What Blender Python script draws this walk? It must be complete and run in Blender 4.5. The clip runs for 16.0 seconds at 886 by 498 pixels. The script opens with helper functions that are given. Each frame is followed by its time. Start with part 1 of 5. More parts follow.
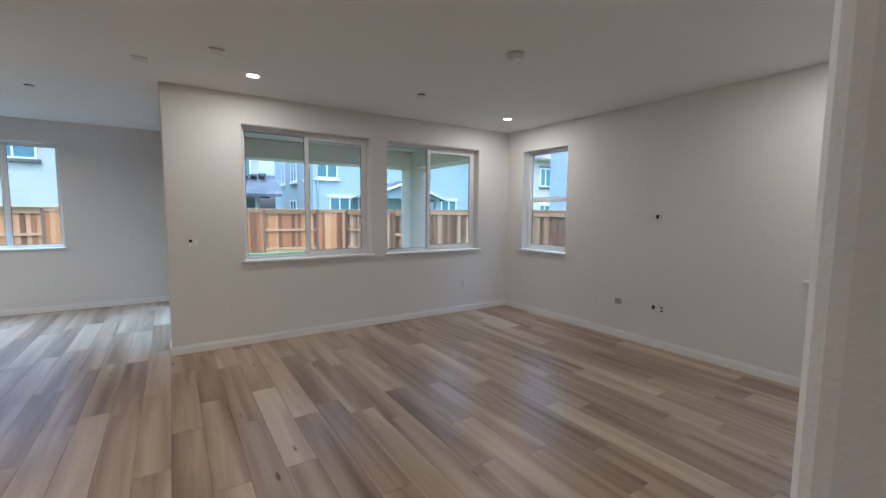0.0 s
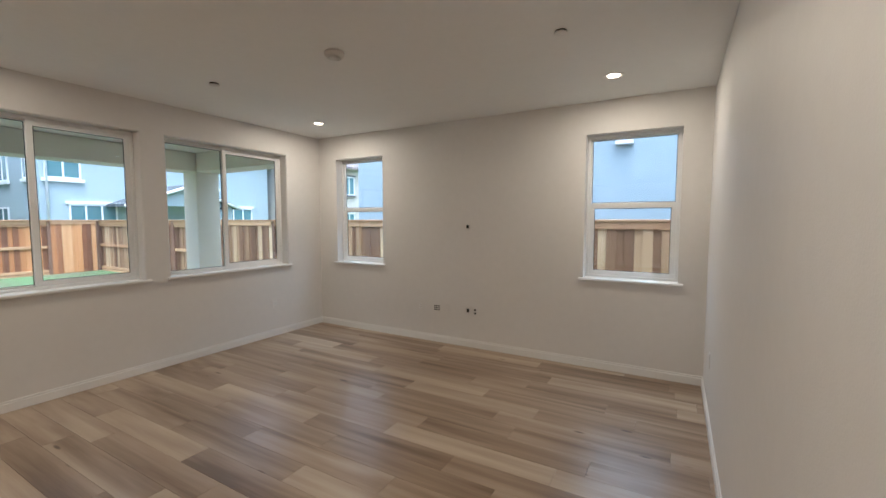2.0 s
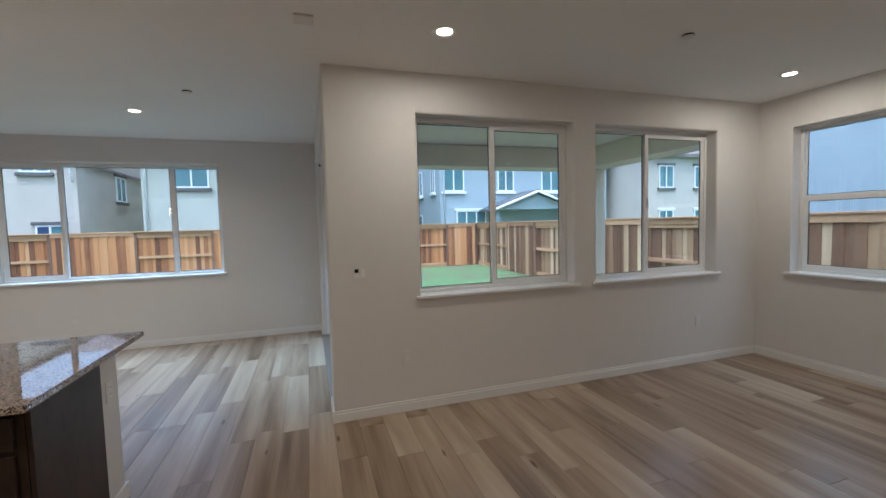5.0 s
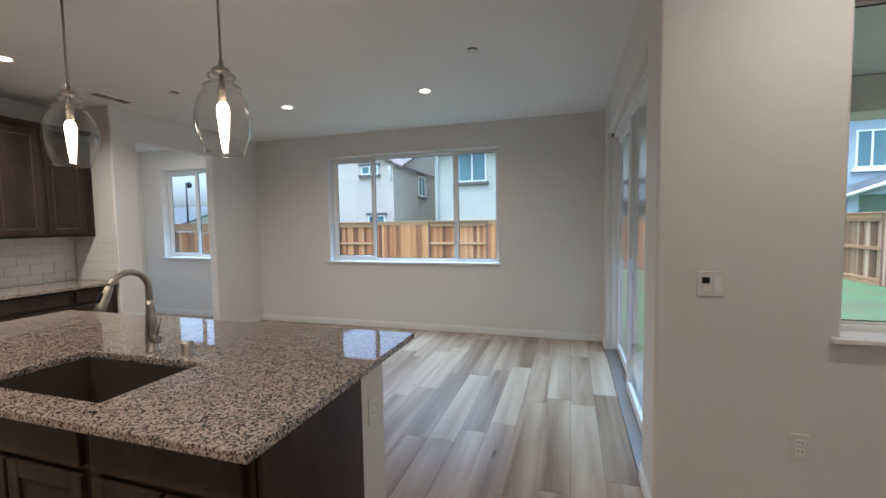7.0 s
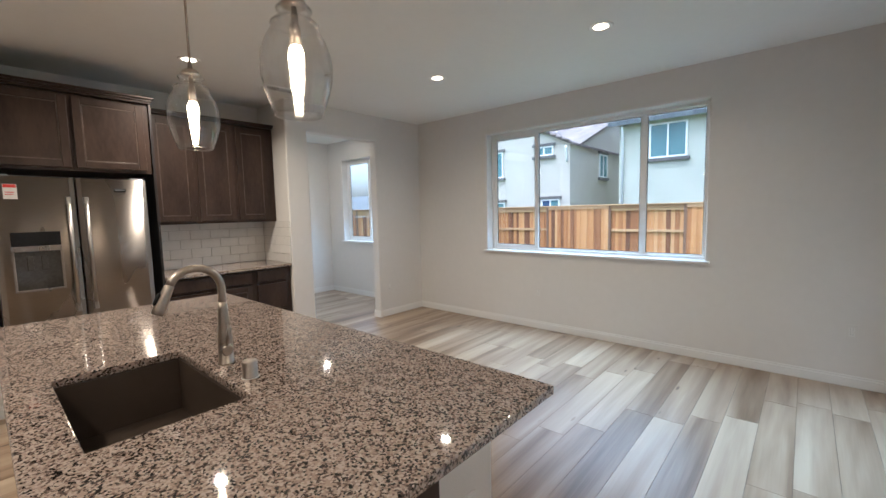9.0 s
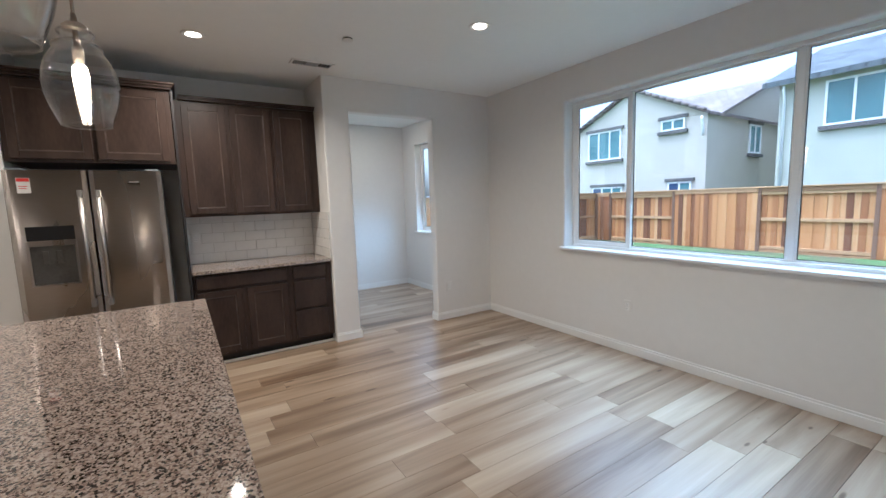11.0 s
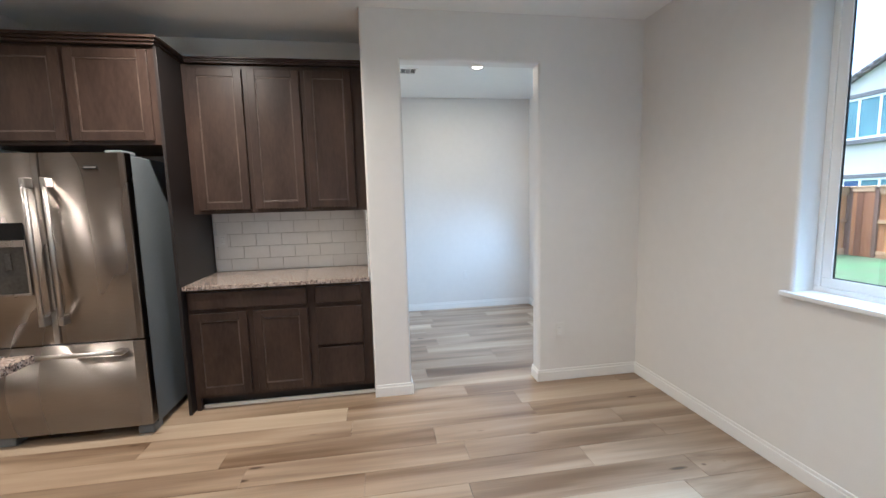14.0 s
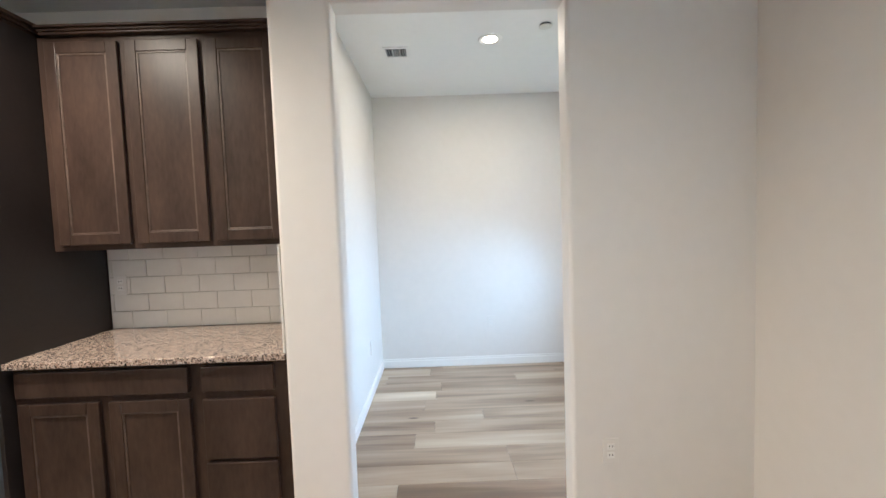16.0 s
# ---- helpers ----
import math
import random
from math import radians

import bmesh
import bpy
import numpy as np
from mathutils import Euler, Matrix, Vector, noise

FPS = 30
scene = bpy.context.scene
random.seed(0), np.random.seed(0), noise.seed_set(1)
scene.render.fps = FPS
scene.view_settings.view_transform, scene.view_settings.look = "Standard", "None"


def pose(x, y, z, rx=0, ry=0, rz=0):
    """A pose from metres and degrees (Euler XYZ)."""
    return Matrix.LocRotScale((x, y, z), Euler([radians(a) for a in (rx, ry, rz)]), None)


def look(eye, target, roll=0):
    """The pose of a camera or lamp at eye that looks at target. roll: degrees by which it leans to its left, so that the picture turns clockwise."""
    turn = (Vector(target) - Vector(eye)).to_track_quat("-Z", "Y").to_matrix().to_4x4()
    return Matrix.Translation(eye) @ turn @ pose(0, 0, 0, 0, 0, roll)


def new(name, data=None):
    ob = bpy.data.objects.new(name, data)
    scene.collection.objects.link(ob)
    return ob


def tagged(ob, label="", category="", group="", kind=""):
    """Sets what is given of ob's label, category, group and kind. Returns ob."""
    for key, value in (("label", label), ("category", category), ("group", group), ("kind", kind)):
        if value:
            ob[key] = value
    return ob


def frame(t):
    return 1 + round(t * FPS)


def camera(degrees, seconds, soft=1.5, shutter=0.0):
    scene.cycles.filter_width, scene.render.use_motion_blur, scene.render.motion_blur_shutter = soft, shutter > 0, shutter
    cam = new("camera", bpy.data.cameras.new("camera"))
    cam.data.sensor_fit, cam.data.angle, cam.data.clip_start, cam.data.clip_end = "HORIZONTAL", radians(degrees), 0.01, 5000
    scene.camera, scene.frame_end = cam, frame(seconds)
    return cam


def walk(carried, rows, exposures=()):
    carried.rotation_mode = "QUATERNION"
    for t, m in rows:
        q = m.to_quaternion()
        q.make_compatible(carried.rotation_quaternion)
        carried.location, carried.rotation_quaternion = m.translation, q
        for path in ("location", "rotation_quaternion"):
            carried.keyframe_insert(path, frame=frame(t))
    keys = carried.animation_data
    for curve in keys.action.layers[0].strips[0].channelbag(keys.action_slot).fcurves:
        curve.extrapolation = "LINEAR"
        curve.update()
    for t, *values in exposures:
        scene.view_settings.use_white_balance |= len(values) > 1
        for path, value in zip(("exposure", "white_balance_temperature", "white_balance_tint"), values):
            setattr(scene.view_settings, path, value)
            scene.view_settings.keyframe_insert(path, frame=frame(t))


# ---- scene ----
cam = camera(94.2, 16.0)
PATH = [
    (0, (0.038, 0.153, 1.511), (1.136, 1.815, 1.329), 0.5),
    (0.5, (0.209, 0.298, 1.525), (1.593, 1.731, 1.352), -0.1),
    (1, (0.21, 0.371, 1.553), (1.814, 1.555, 1.397), -0.3),
    (1.5, (0.146, 0.417, 1.556), (1.867, 1.427, 1.415), 0.1),
    (2, (0.096, 0.472, 1.55), (1.829, 1.459, 1.41), -0.0),
    (2.5, (0.115, 0.553, 1.524), (1.767, 1.671, 1.385), -0.5),
    (3, (0.137, 0.773, 1.507), (1.65, 2.076, 1.386), -1.1),
    (3.5, (0.112, 1.063, 1.522), (1.43, 2.562, 1.397), -1.5),
    (4, (0.046, 1.313, 1.51), (1.127, 2.992, 1.395), -1.7),
    (4.5, (-0.031, 1.581, 1.515), (0.817, 3.388, 1.397), -1.7),
    (5, (-0.144, 1.878, 1.528), (0.473, 3.776, 1.409), -1.5),
    (5.2, (-0.18, 1.981, 1.518), (0.337, 3.909, 1.401), -1.5),
    (7.5, (-0.436, 3.18, 1.465), (-1.275, 4.99, 1.322), -1.1),
    (8, (-0.469, 3.345, 1.466), (-1.499, 5.052, 1.309), -1.4),
    (8.5, (-0.528, 3.541, 1.491), (-1.717, 5.139, 1.314), -1.4),
    (9, (-0.588, 3.748, 1.458), (-1.906, 5.241, 1.275), -1.3),
    (9.2, (-0.577, 3.862, 1.452), (-1.946, 5.307, 1.264), -1.1),
    (11.3, (-0.84, 4.995, 1.468), (-2.567, 5.978, 1.244), -2.1),
    (11.5, (-0.89, 5.113, 1.452), (-2.65, 6.039, 1.237), -2.2),
    (12, (-1.071, 5.324, 1.457), (-2.882, 6.142, 1.231), -2.4),
    (12.5, (-1.244, 5.581, 1.458), (-3.127, 6.216, 1.235), -2.4),
    (13, (-1.491, 5.787, 1.448), (-3.428, 6.242, 1.247), -2.1),
    (13.5, (-1.76, 5.937, 1.463), (-3.716, 6.29, 1.244), -1.5),
    (14, (-2.021, 6.19, 1.43), (-3.984, 6.498, 1.203), -1.5),
    (14.5, (-2.307, 6.381, 1.415), (-4.274, 6.647, 1.175), -1.9),
    (15, (-2.601, 6.526, 1.378), (-4.574, 6.768, 1.162), -1.9),
    (15.5, (-2.881, 6.721, 1.402), (-4.866, 6.868, 1.207), -2.4),
    (16, (-3.183, 6.819, 1.449), (-5.179, 6.839, 1.336), -2.0),
]

EXPOSURES = [(0.0, 2.1, 4550, 6), (0.5, 2.22, 5000, 6), (1.5, 2.22, 5000, 6), (3.0, 2.18, 5150, 6), (4.0, 2.25, 4900, 6), (5.0, 1.7, 4850, 6), (7.5, 2.05, 4900, 6), (8.0, 2.2, 4850, 6),
             (9.0, 2.1, 5000, 6), (11.5, 2.1, 4700, 6), (12.5, 2.15, 4700, 6), (14.0, 2.52, 4750, 6), (15.0, 2.68, 4950, 6), (15.5, 2.8, 4950, 6), (16.0, 2.76, 5050, 6)]
walk(cam, [(t, look(eye, target, roll)) for t, eye, target, roll in PATH], EXPOSURES)

# ---- world and daylight: a bright overcast sky ----
SKY, SUN, LAMP, BULB = 0.15, 0.6, 3.7, 9.0
world = bpy.data.worlds.new("overcast_sky")
scene.world = world
world.use_nodes = True
wn = world.node_tree.nodes
wl = world.node_tree.links
sky = wn.new("ShaderNodeTexSky")
sky.sky_type, sky.sun_disc = "NISHITA", False
sky.sun_elevation, sky.sun_rotation = radians(76), radians(214)
sky.dust_density, sky.air_density, sky.ozone_density = 6.0, 1.0, 1.5
soft_sky = wn.new("ShaderNodeHueSaturation")
soft_sky.inputs["Saturation"].default_value = 0.6
wl.new(sky.outputs["Color"], soft_sky.inputs["Color"])
wl.new(soft_sky.outputs["Color"], wn["Background"].inputs["Color"])
wn["Background"].inputs["Strength"].default_value = SKY
sun = new("sun", bpy.data.lights.new("sun", "SUN"))
sun.data.energy, sun.data.angle, sun.data.color = SUN, radians(35), (1.0, 0.97, 0.93)
sun.matrix_world = look((0, 0, 30), (4, 6, 0))
WARM = (1.0, 0.74, 0.48)


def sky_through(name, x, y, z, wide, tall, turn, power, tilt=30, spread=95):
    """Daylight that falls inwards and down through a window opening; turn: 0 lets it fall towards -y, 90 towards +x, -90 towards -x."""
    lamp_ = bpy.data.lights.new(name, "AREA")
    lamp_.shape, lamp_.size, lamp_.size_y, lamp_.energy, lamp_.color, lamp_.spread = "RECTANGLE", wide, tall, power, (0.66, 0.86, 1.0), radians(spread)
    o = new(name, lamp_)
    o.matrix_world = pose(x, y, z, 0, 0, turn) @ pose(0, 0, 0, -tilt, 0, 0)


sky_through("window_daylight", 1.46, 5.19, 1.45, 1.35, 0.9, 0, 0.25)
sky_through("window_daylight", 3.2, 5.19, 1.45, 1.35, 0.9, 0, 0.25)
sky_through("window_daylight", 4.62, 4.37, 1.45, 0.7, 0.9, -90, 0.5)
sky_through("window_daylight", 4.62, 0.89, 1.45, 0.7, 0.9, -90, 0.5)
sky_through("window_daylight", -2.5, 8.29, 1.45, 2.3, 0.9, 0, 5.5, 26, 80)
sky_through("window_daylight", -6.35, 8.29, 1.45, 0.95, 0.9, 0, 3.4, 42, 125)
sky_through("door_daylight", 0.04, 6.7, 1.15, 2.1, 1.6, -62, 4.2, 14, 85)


# ---- small builders ----
def box(bm, x0, x1, y0, y1, z0, z1, bevel=0.0):
    """Adds a box to bm, with its edges rounded off by bevel."""
    m = Matrix.LocRotScale(((x0 + x1) / 2, (y0 + y1) / 2, (z0 + z1) / 2), None, (abs(x1 - x0), abs(y1 - y0), abs(z1 - z0)))
    vs = bmesh.ops.create_cube(bm, size=1.0, matrix=m)["verts"]
    if bevel:
        es = list({e for v in vs for e in v.link_edges})
        bmesh.ops.bevel(bm, geom=es, offset=bevel, segments=2, profile=0.5, affect="EDGES")
    return bm


def boxes(*rows, bevel=0.0):
    bm = bmesh.new()
    for r in rows:
        box(bm, *r, bevel=bevel)
    return bm


def lathe(profile, x, y, z, segs=32, bm=None, caps=True):
    """Turns (radius, height) pairs round the upright line through x, y; the profile starts at height z."""
    bm = bm or bmesh.new()
    rings = []
    for r, h in profile:
        rings.append([bm.verts.new((x + r * math.cos(2 * math.pi * i / segs), y + r * math.sin(2 * math.pi * i / segs), z + h)) for i in range(segs)])
    for a, b in zip(rings, rings[1:]):
        for i in range(segs):
            bm.faces.new((a[i], a[(i + 1) % segs], b[(i + 1) % segs], b[i]))
    for ring in (rings[0], rings[-1]):
        if caps:
            bm.faces.new(ring)
    bmesh.ops.remove_doubles(bm, verts=bm.verts, dist=1e-5)
    bmesh.ops.recalc_face_normals(bm, faces=bm.faces)
    for f in bm.faces:
        f.smooth = True
    return bm


def tube(points, radii, segs=12, bm=None):
    """A round tube along the points."""
    bm = bm or bmesh.new()
    pts = [Vector(p) for p in points]
    if not isinstance(radii, (list, tuple)):
        radii = [radii] * len(pts)
    rings = []
    side = None
    for i, p in enumerate(pts):
        d = (pts[min(i + 1, len(pts) - 1)] - pts[max(i - 1, 0)]).normalized()
        if side is None:
            side = d.cross(Vector((0.31, 0.17, 0.93)))
        side = (side - d * side.dot(d)).normalized()
        up = d.cross(side)
        rings.append([bm.verts.new(p + radii[i] * (side * math.cos(2 * math.pi * k / segs) + up * math.sin(2 * math.pi * k / segs))) for k in range(segs)])
    for a, b in zip(rings, rings[1:]):
        for k in range(segs):
            bm.faces.new((a[k], a[(k + 1) % segs], b[(k + 1) % segs], b[k])).smooth = True
    bm.faces.new(rings[0])
    bm.faces.new(rings[-1])
    bmesh.ops.recalc_face_normals(bm, faces=bm.faces)
    return bm


def slab(us, vs, solid, w0, w1, place):
    """A plate of thickness w0..w1 over the grid us x vs, where solid(u, v) is true; place(u, v, w) gives the corner in the world."""
    bm = bmesh.new()
    us, vs = sorted(set(us)), sorted(set(vs))
    full = {(i, j) for i in range(len(us) - 1) for j in range(len(vs) - 1) if solid((us[i] + us[i + 1]) / 2, (vs[j] + vs[j + 1]) / 2)}
    made = {}

    def corner(i, j, w):
        if (i, j, w) not in made:
            made[i, j, w] = bm.verts.new(place(us[i], vs[j], (w0, w1)[w]))
        return made[i, j, w]

    for i, j in full:
        for w in (0, 1):
            bm.faces.new([corner(a, b, w) for a, b in ((i, j), (i + 1, j), (i + 1, j + 1), (i, j + 1))])
        for (di, dj), (a, b) in {(-1, 0): ((i, j), (i, j + 1)), (1, 0): ((i + 1, j), (i + 1, j + 1)), (0, -1): ((i, j), (i + 1, j)), (0, 1): ((i, j + 1), (i + 1, j + 1))}.items():
            if (i + di, j + dj) not in full:
                bm.faces.new((corner(*a, 0), corner(*b, 0), corner(*b, 1), corner(*a, 1)))
    bmesh.ops.recalc_face_normals(bm, faces=bm.faces)
    return bm


def mesh_of(name, bm, material):
    data = bpy.data.meshes.new(name)
    bm.to_mesh(data)
    bm.free()
    data.materials.append(material)
    return data


def part(name, bm, material, parent=None, label="", shadow=True):
    """Links bm, in world coordinates, as one mesh object under a thing or a part."""
    ob = new(name, mesh_of(name, bm, material))
    if parent is not None:
        ob.parent = parent
        if parent.type == "EMPTY":
            ob.matrix_parent_inverse = Matrix.Translation(-parent.location)
    ob.visible_shadow = shadow
    return tagged(ob, label)


def thing(name, x, y, z, label, category, group="", kind=""):
    ob = new(name)
    ob.empty_display_size = 0.1
    ob.location = (x, y, z)
    return tagged(ob, label, category, group, kind)


def setting(name, bm, material, label="", category=""):
    return tagged(part(name, bm, material), label, category, kind="structure")


# ---- materials ----
def material(name, rough=0.5, metal=0.0):
    m = bpy.data.materials.new(name)
    m.use_nodes = True
    b = m.node_tree.nodes["Principled BSDF"]
    b.inputs["Roughness"].default_value, b.inputs["Metallic"].default_value = rough, metal
    return m, m.node_tree.nodes, m.node_tree.links, b


def add(nodes, kind, **values):
    n = nodes.new(kind)
    for k, v in values.items():
        n.inputs[k.replace("_", " ")].default_value = v
    return n


def ramp(nodes, stops, hard=False):
    r = nodes.new("ShaderNodeValToRGB")
    e = r.color_ramp.elements
    while len(e) < len(stops):
        e.new(0.5)
    for el, (p, c) in zip(e, stops):
        el.position, el.color = p, (*c, 1)
    r.color_ramp.interpolation = "CONSTANT" if hard else "LINEAR"
    return r


def coords(nodes, links, scale=(1, 1, 1), where="Object"):
    t, m = nodes.new("ShaderNodeTexCoord"), nodes.new("ShaderNodeMapping")
    m.inputs["Scale"].default_value = scale
    links.new(t.outputs[where], m.inputs["Vector"])
    return m


def plain(name, a, b, rough=0.5, metal=0.0, big=1.5, fine=60.0, bump=0.1, bump_scale=200.0, stretch=(1, 1, 1), distance=0.002):
    """A surface that drifts between two near colours at two scales, with a fine relief."""
    m, n, l, p = material(name, rough, metal)
    v = coords(n, l, stretch)
    n1, n2, n3 = add(n, "ShaderNodeTexNoise", Scale=big, Detail=4.0), add(n, "ShaderNodeTexNoise", Scale=fine, Detail=3.0), add(n, "ShaderNodeTexNoise", Scale=bump_scale, Detail=2.0)
    mix = add(n, "ShaderNodeMath")
    mix.operation = "MULTIPLY_ADD"
    mix.inputs[1].default_value = 0.35
    for k in (n1, n2, n3):
        l.new(v.outputs[0], k.inputs["Vector"])
    l.new(n2.outputs["Fac"], mix.inputs[0])
    half = add(n, "ShaderNodeMath")
    half.operation = "MULTIPLY"
    half.inputs[1].default_value = 0.65
    l.new(n1.outputs["Fac"], half.inputs[0])
    l.new(half.outputs[0], mix.inputs[2])
    r = ramp(n, [(0.35, a), (0.65, b)])
    l.new(mix.outputs[0], r.inputs[0])
    l.new(r.outputs[0], p.inputs["Base Color"])
    if bump:
        bp = add(n, "ShaderNodeBump", Strength=bump, Distance=distance)
        l.new(n3.outputs["Fac"], bp.inputs["Height"])
        l.new(bp.outputs[0], p.inputs["Normal"])
    return m


def wood(name, stops, rough=0.45, along="z", grain=1.0, bump=0.15, spread=0.55):
    """Streaked wood: a tone for each piece, fibres and darker streaks along one axis."""
    m, n, l, p = material(name, rough)
    long = {"x": (0.06, 1, 1), "y": (1, 0.06, 1), "z": (1, 1, 0.06)}[along]
    v = coords(n, l, tuple(a * grain for a in long), "Object")
    info, geo = n.new("ShaderNodeObjectInfo"), n.new("ShaderNodeNewGeometry")
    tone = add(n, "ShaderNodeMath")
    l.new(info.outputs["Random"], tone.inputs[0])
    l.new(geo.outputs["Random Per Island"], tone.inputs[1])
    frac = add(n, "ShaderNodeMath")
    frac.operation = "FRACT"
    l.new(tone.outputs[0], frac.inputs[0])
    shift = add(n, "ShaderNodeVectorMath")
    jump = add(n, "ShaderNodeMath")
    jump.operation, jump.inputs[1].default_value = "MULTIPLY", 37.0
    l.new(frac.outputs[0], jump.inputs[0])
    l.new(v.outputs[0], shift.inputs[0])
    l.new(jump.outputs[0], shift.inputs[1])
    streak, fibre = add(n, "ShaderNodeTexNoise", Scale=9.0, Detail=5.0, Roughness=0.6, Distortion=0.4), add(n, "ShaderNodeTexNoise", Scale=90.0, Detail=3.0)
    for k in (streak, fibre):
        l.new(shift.outputs[0], k.inputs["Vector"])
    w = add(n, "ShaderNodeMath")
    w.operation, w.inputs[1].default_value = "MULTIPLY_ADD", 1.0 - spread
    l.new(streak.outputs["Fac"], w.inputs[0])
    s = add(n, "ShaderNodeMath")
    s.operation, s.inputs[1].default_value = "MULTIPLY", spread
    l.new(frac.outputs[0], s.inputs[0])
    l.new(s.outputs[0], w.inputs[2])
    f = add(n, "ShaderNodeMath")
    f.operation, f.inputs[1].default_value = "MULTIPLY_ADD", 0.16
    l.new(fibre.outputs["Fac"], f.inputs[0])
    l.new(w.outputs[0], f.inputs[2])
    r = ramp(n, stops)
    l.new(f.outputs[0], r.inputs[0])
    l.new(r.outputs[0], p.inputs["Base Color"])
    bp = add(n, "ShaderNodeBump", Strength=bump, Distance=0.001)
    l.new(fibre.outputs["Fac"], bp.inputs["Height"])
    l.new(bp.outputs[0], p.inputs["Normal"])
    return m


def glowing(name, colour, strength):
    m, n, l, p = material(name, 0.4)
    p.inputs["Base Color"].default_value = (0.8, 0.8, 0.8, 1)
    p.inputs["Emission Color"].default_value, p.inputs["Emission Strength"].default_value = (*colour, 1), strength
    return m


def glazing(name, tint=(1, 1, 1)):
    m, n, l, p = material(name, 0.0)
    p.inputs["Base Color"].default_value = (*tint, 1)
    p.inputs["Transmission Weight"].default_value, p.inputs["IOR"].default_value = 1.0, 1.45
    return m


def thin_glass(name):
    """Clear blown glass a millimetre or two thick: it lets light straight through and mirrors more at a glancing angle."""
    m, n, l, p = material(name, 0.0)
    clear, gloss, mix = add(n, "ShaderNodeBsdfTransparent"), add(n, "ShaderNodeBsdfGlossy", Roughness=0.02), n.new("ShaderNodeMixShader")
    facing, power, share = add(n, "ShaderNodeLayerWeight", Blend=0.5), n.new("ShaderNodeMath"), n.new("ShaderNodeMath")
    power.operation, power.inputs[1].default_value = "POWER", 3.0
    share.operation, share.inputs[1].default_value, share.inputs[2].default_value = "MULTIPLY_ADD", 0.92, 0.06
    clear.inputs["Color"].default_value = (0.985, 0.985, 0.985, 1)
    l.new(facing.outputs["Facing"], power.inputs[0])
    l.new(power.outputs[0], share.inputs[0])
    l.new(share.outputs[0], mix.inputs[0])
    l.new(clear.outputs[0], mix.inputs[1])
    l.new(gloss.outputs[0], mix.inputs[2])
    l.new(mix.outputs[0], n["Material Output"].inputs["Surface"])
    n.remove(p)
    return m


def granite_of():
    m, n, l, p = material("granite", 0.035)
    v = coords(n, l)
    wob = add(n, "ShaderNodeTexNoise", Scale=120.0, Detail=2.0)
    l.new(v.outputs[0], wob.inputs["Vector"])
    warp = add(n, "ShaderNodeVectorMath")
    warp.operation = "MULTIPLY_ADD"
    warp.inputs[1].default_value = (0.0055, 0.0055, 0.0055)
    l.new(wob.outputs["Color"], warp.inputs[0])
    l.new(v.outputs[0], warp.inputs[2])
    cell = add(n, "ShaderNodeTexVoronoi", Scale=185.0)
    l.new(warp.outputs[0], cell.inputs["Vector"])
    tone = n.new("ShaderNodeSeparateColor")
    l.new(cell.outputs["Color"], tone.inputs[0])
    patch = add(n, "ShaderNodeTexNoise", Scale=38.0, Detail=3.0)
    l.new(v.outputs[0], patch.inputs["Vector"])
    both = add(n, "ShaderNodeMath")
    both.operation, both.inputs[1].default_value = "MULTIPLY_ADD", 0.75
    k = add(n, "ShaderNodeMath")
    k.operation, k.inputs[1].default_value = "MULTIPLY", 0.5
    l.new(patch.outputs["Fac"], k.inputs[0])
    l.new(tone.outputs[0], both.inputs[0])
    l.new(k.outputs[0], both.inputs[2])
    r = ramp(n, [(0.0, (0.012, 0.011, 0.011)), (0.375, (0.1, 0.074, 0.065)), (0.47, (0.25, 0.187, 0.158)), (0.57, (0.36, 0.282, 0.234)), (0.78, (0.455, 0.385, 0.335))], True)
    l.new(both.outputs[0], r.inputs[0])
    l.new(r.outputs[0], p.inputs["Base Color"])
    p.inputs["Specular IOR Level"].default_value = 0.75
    return m


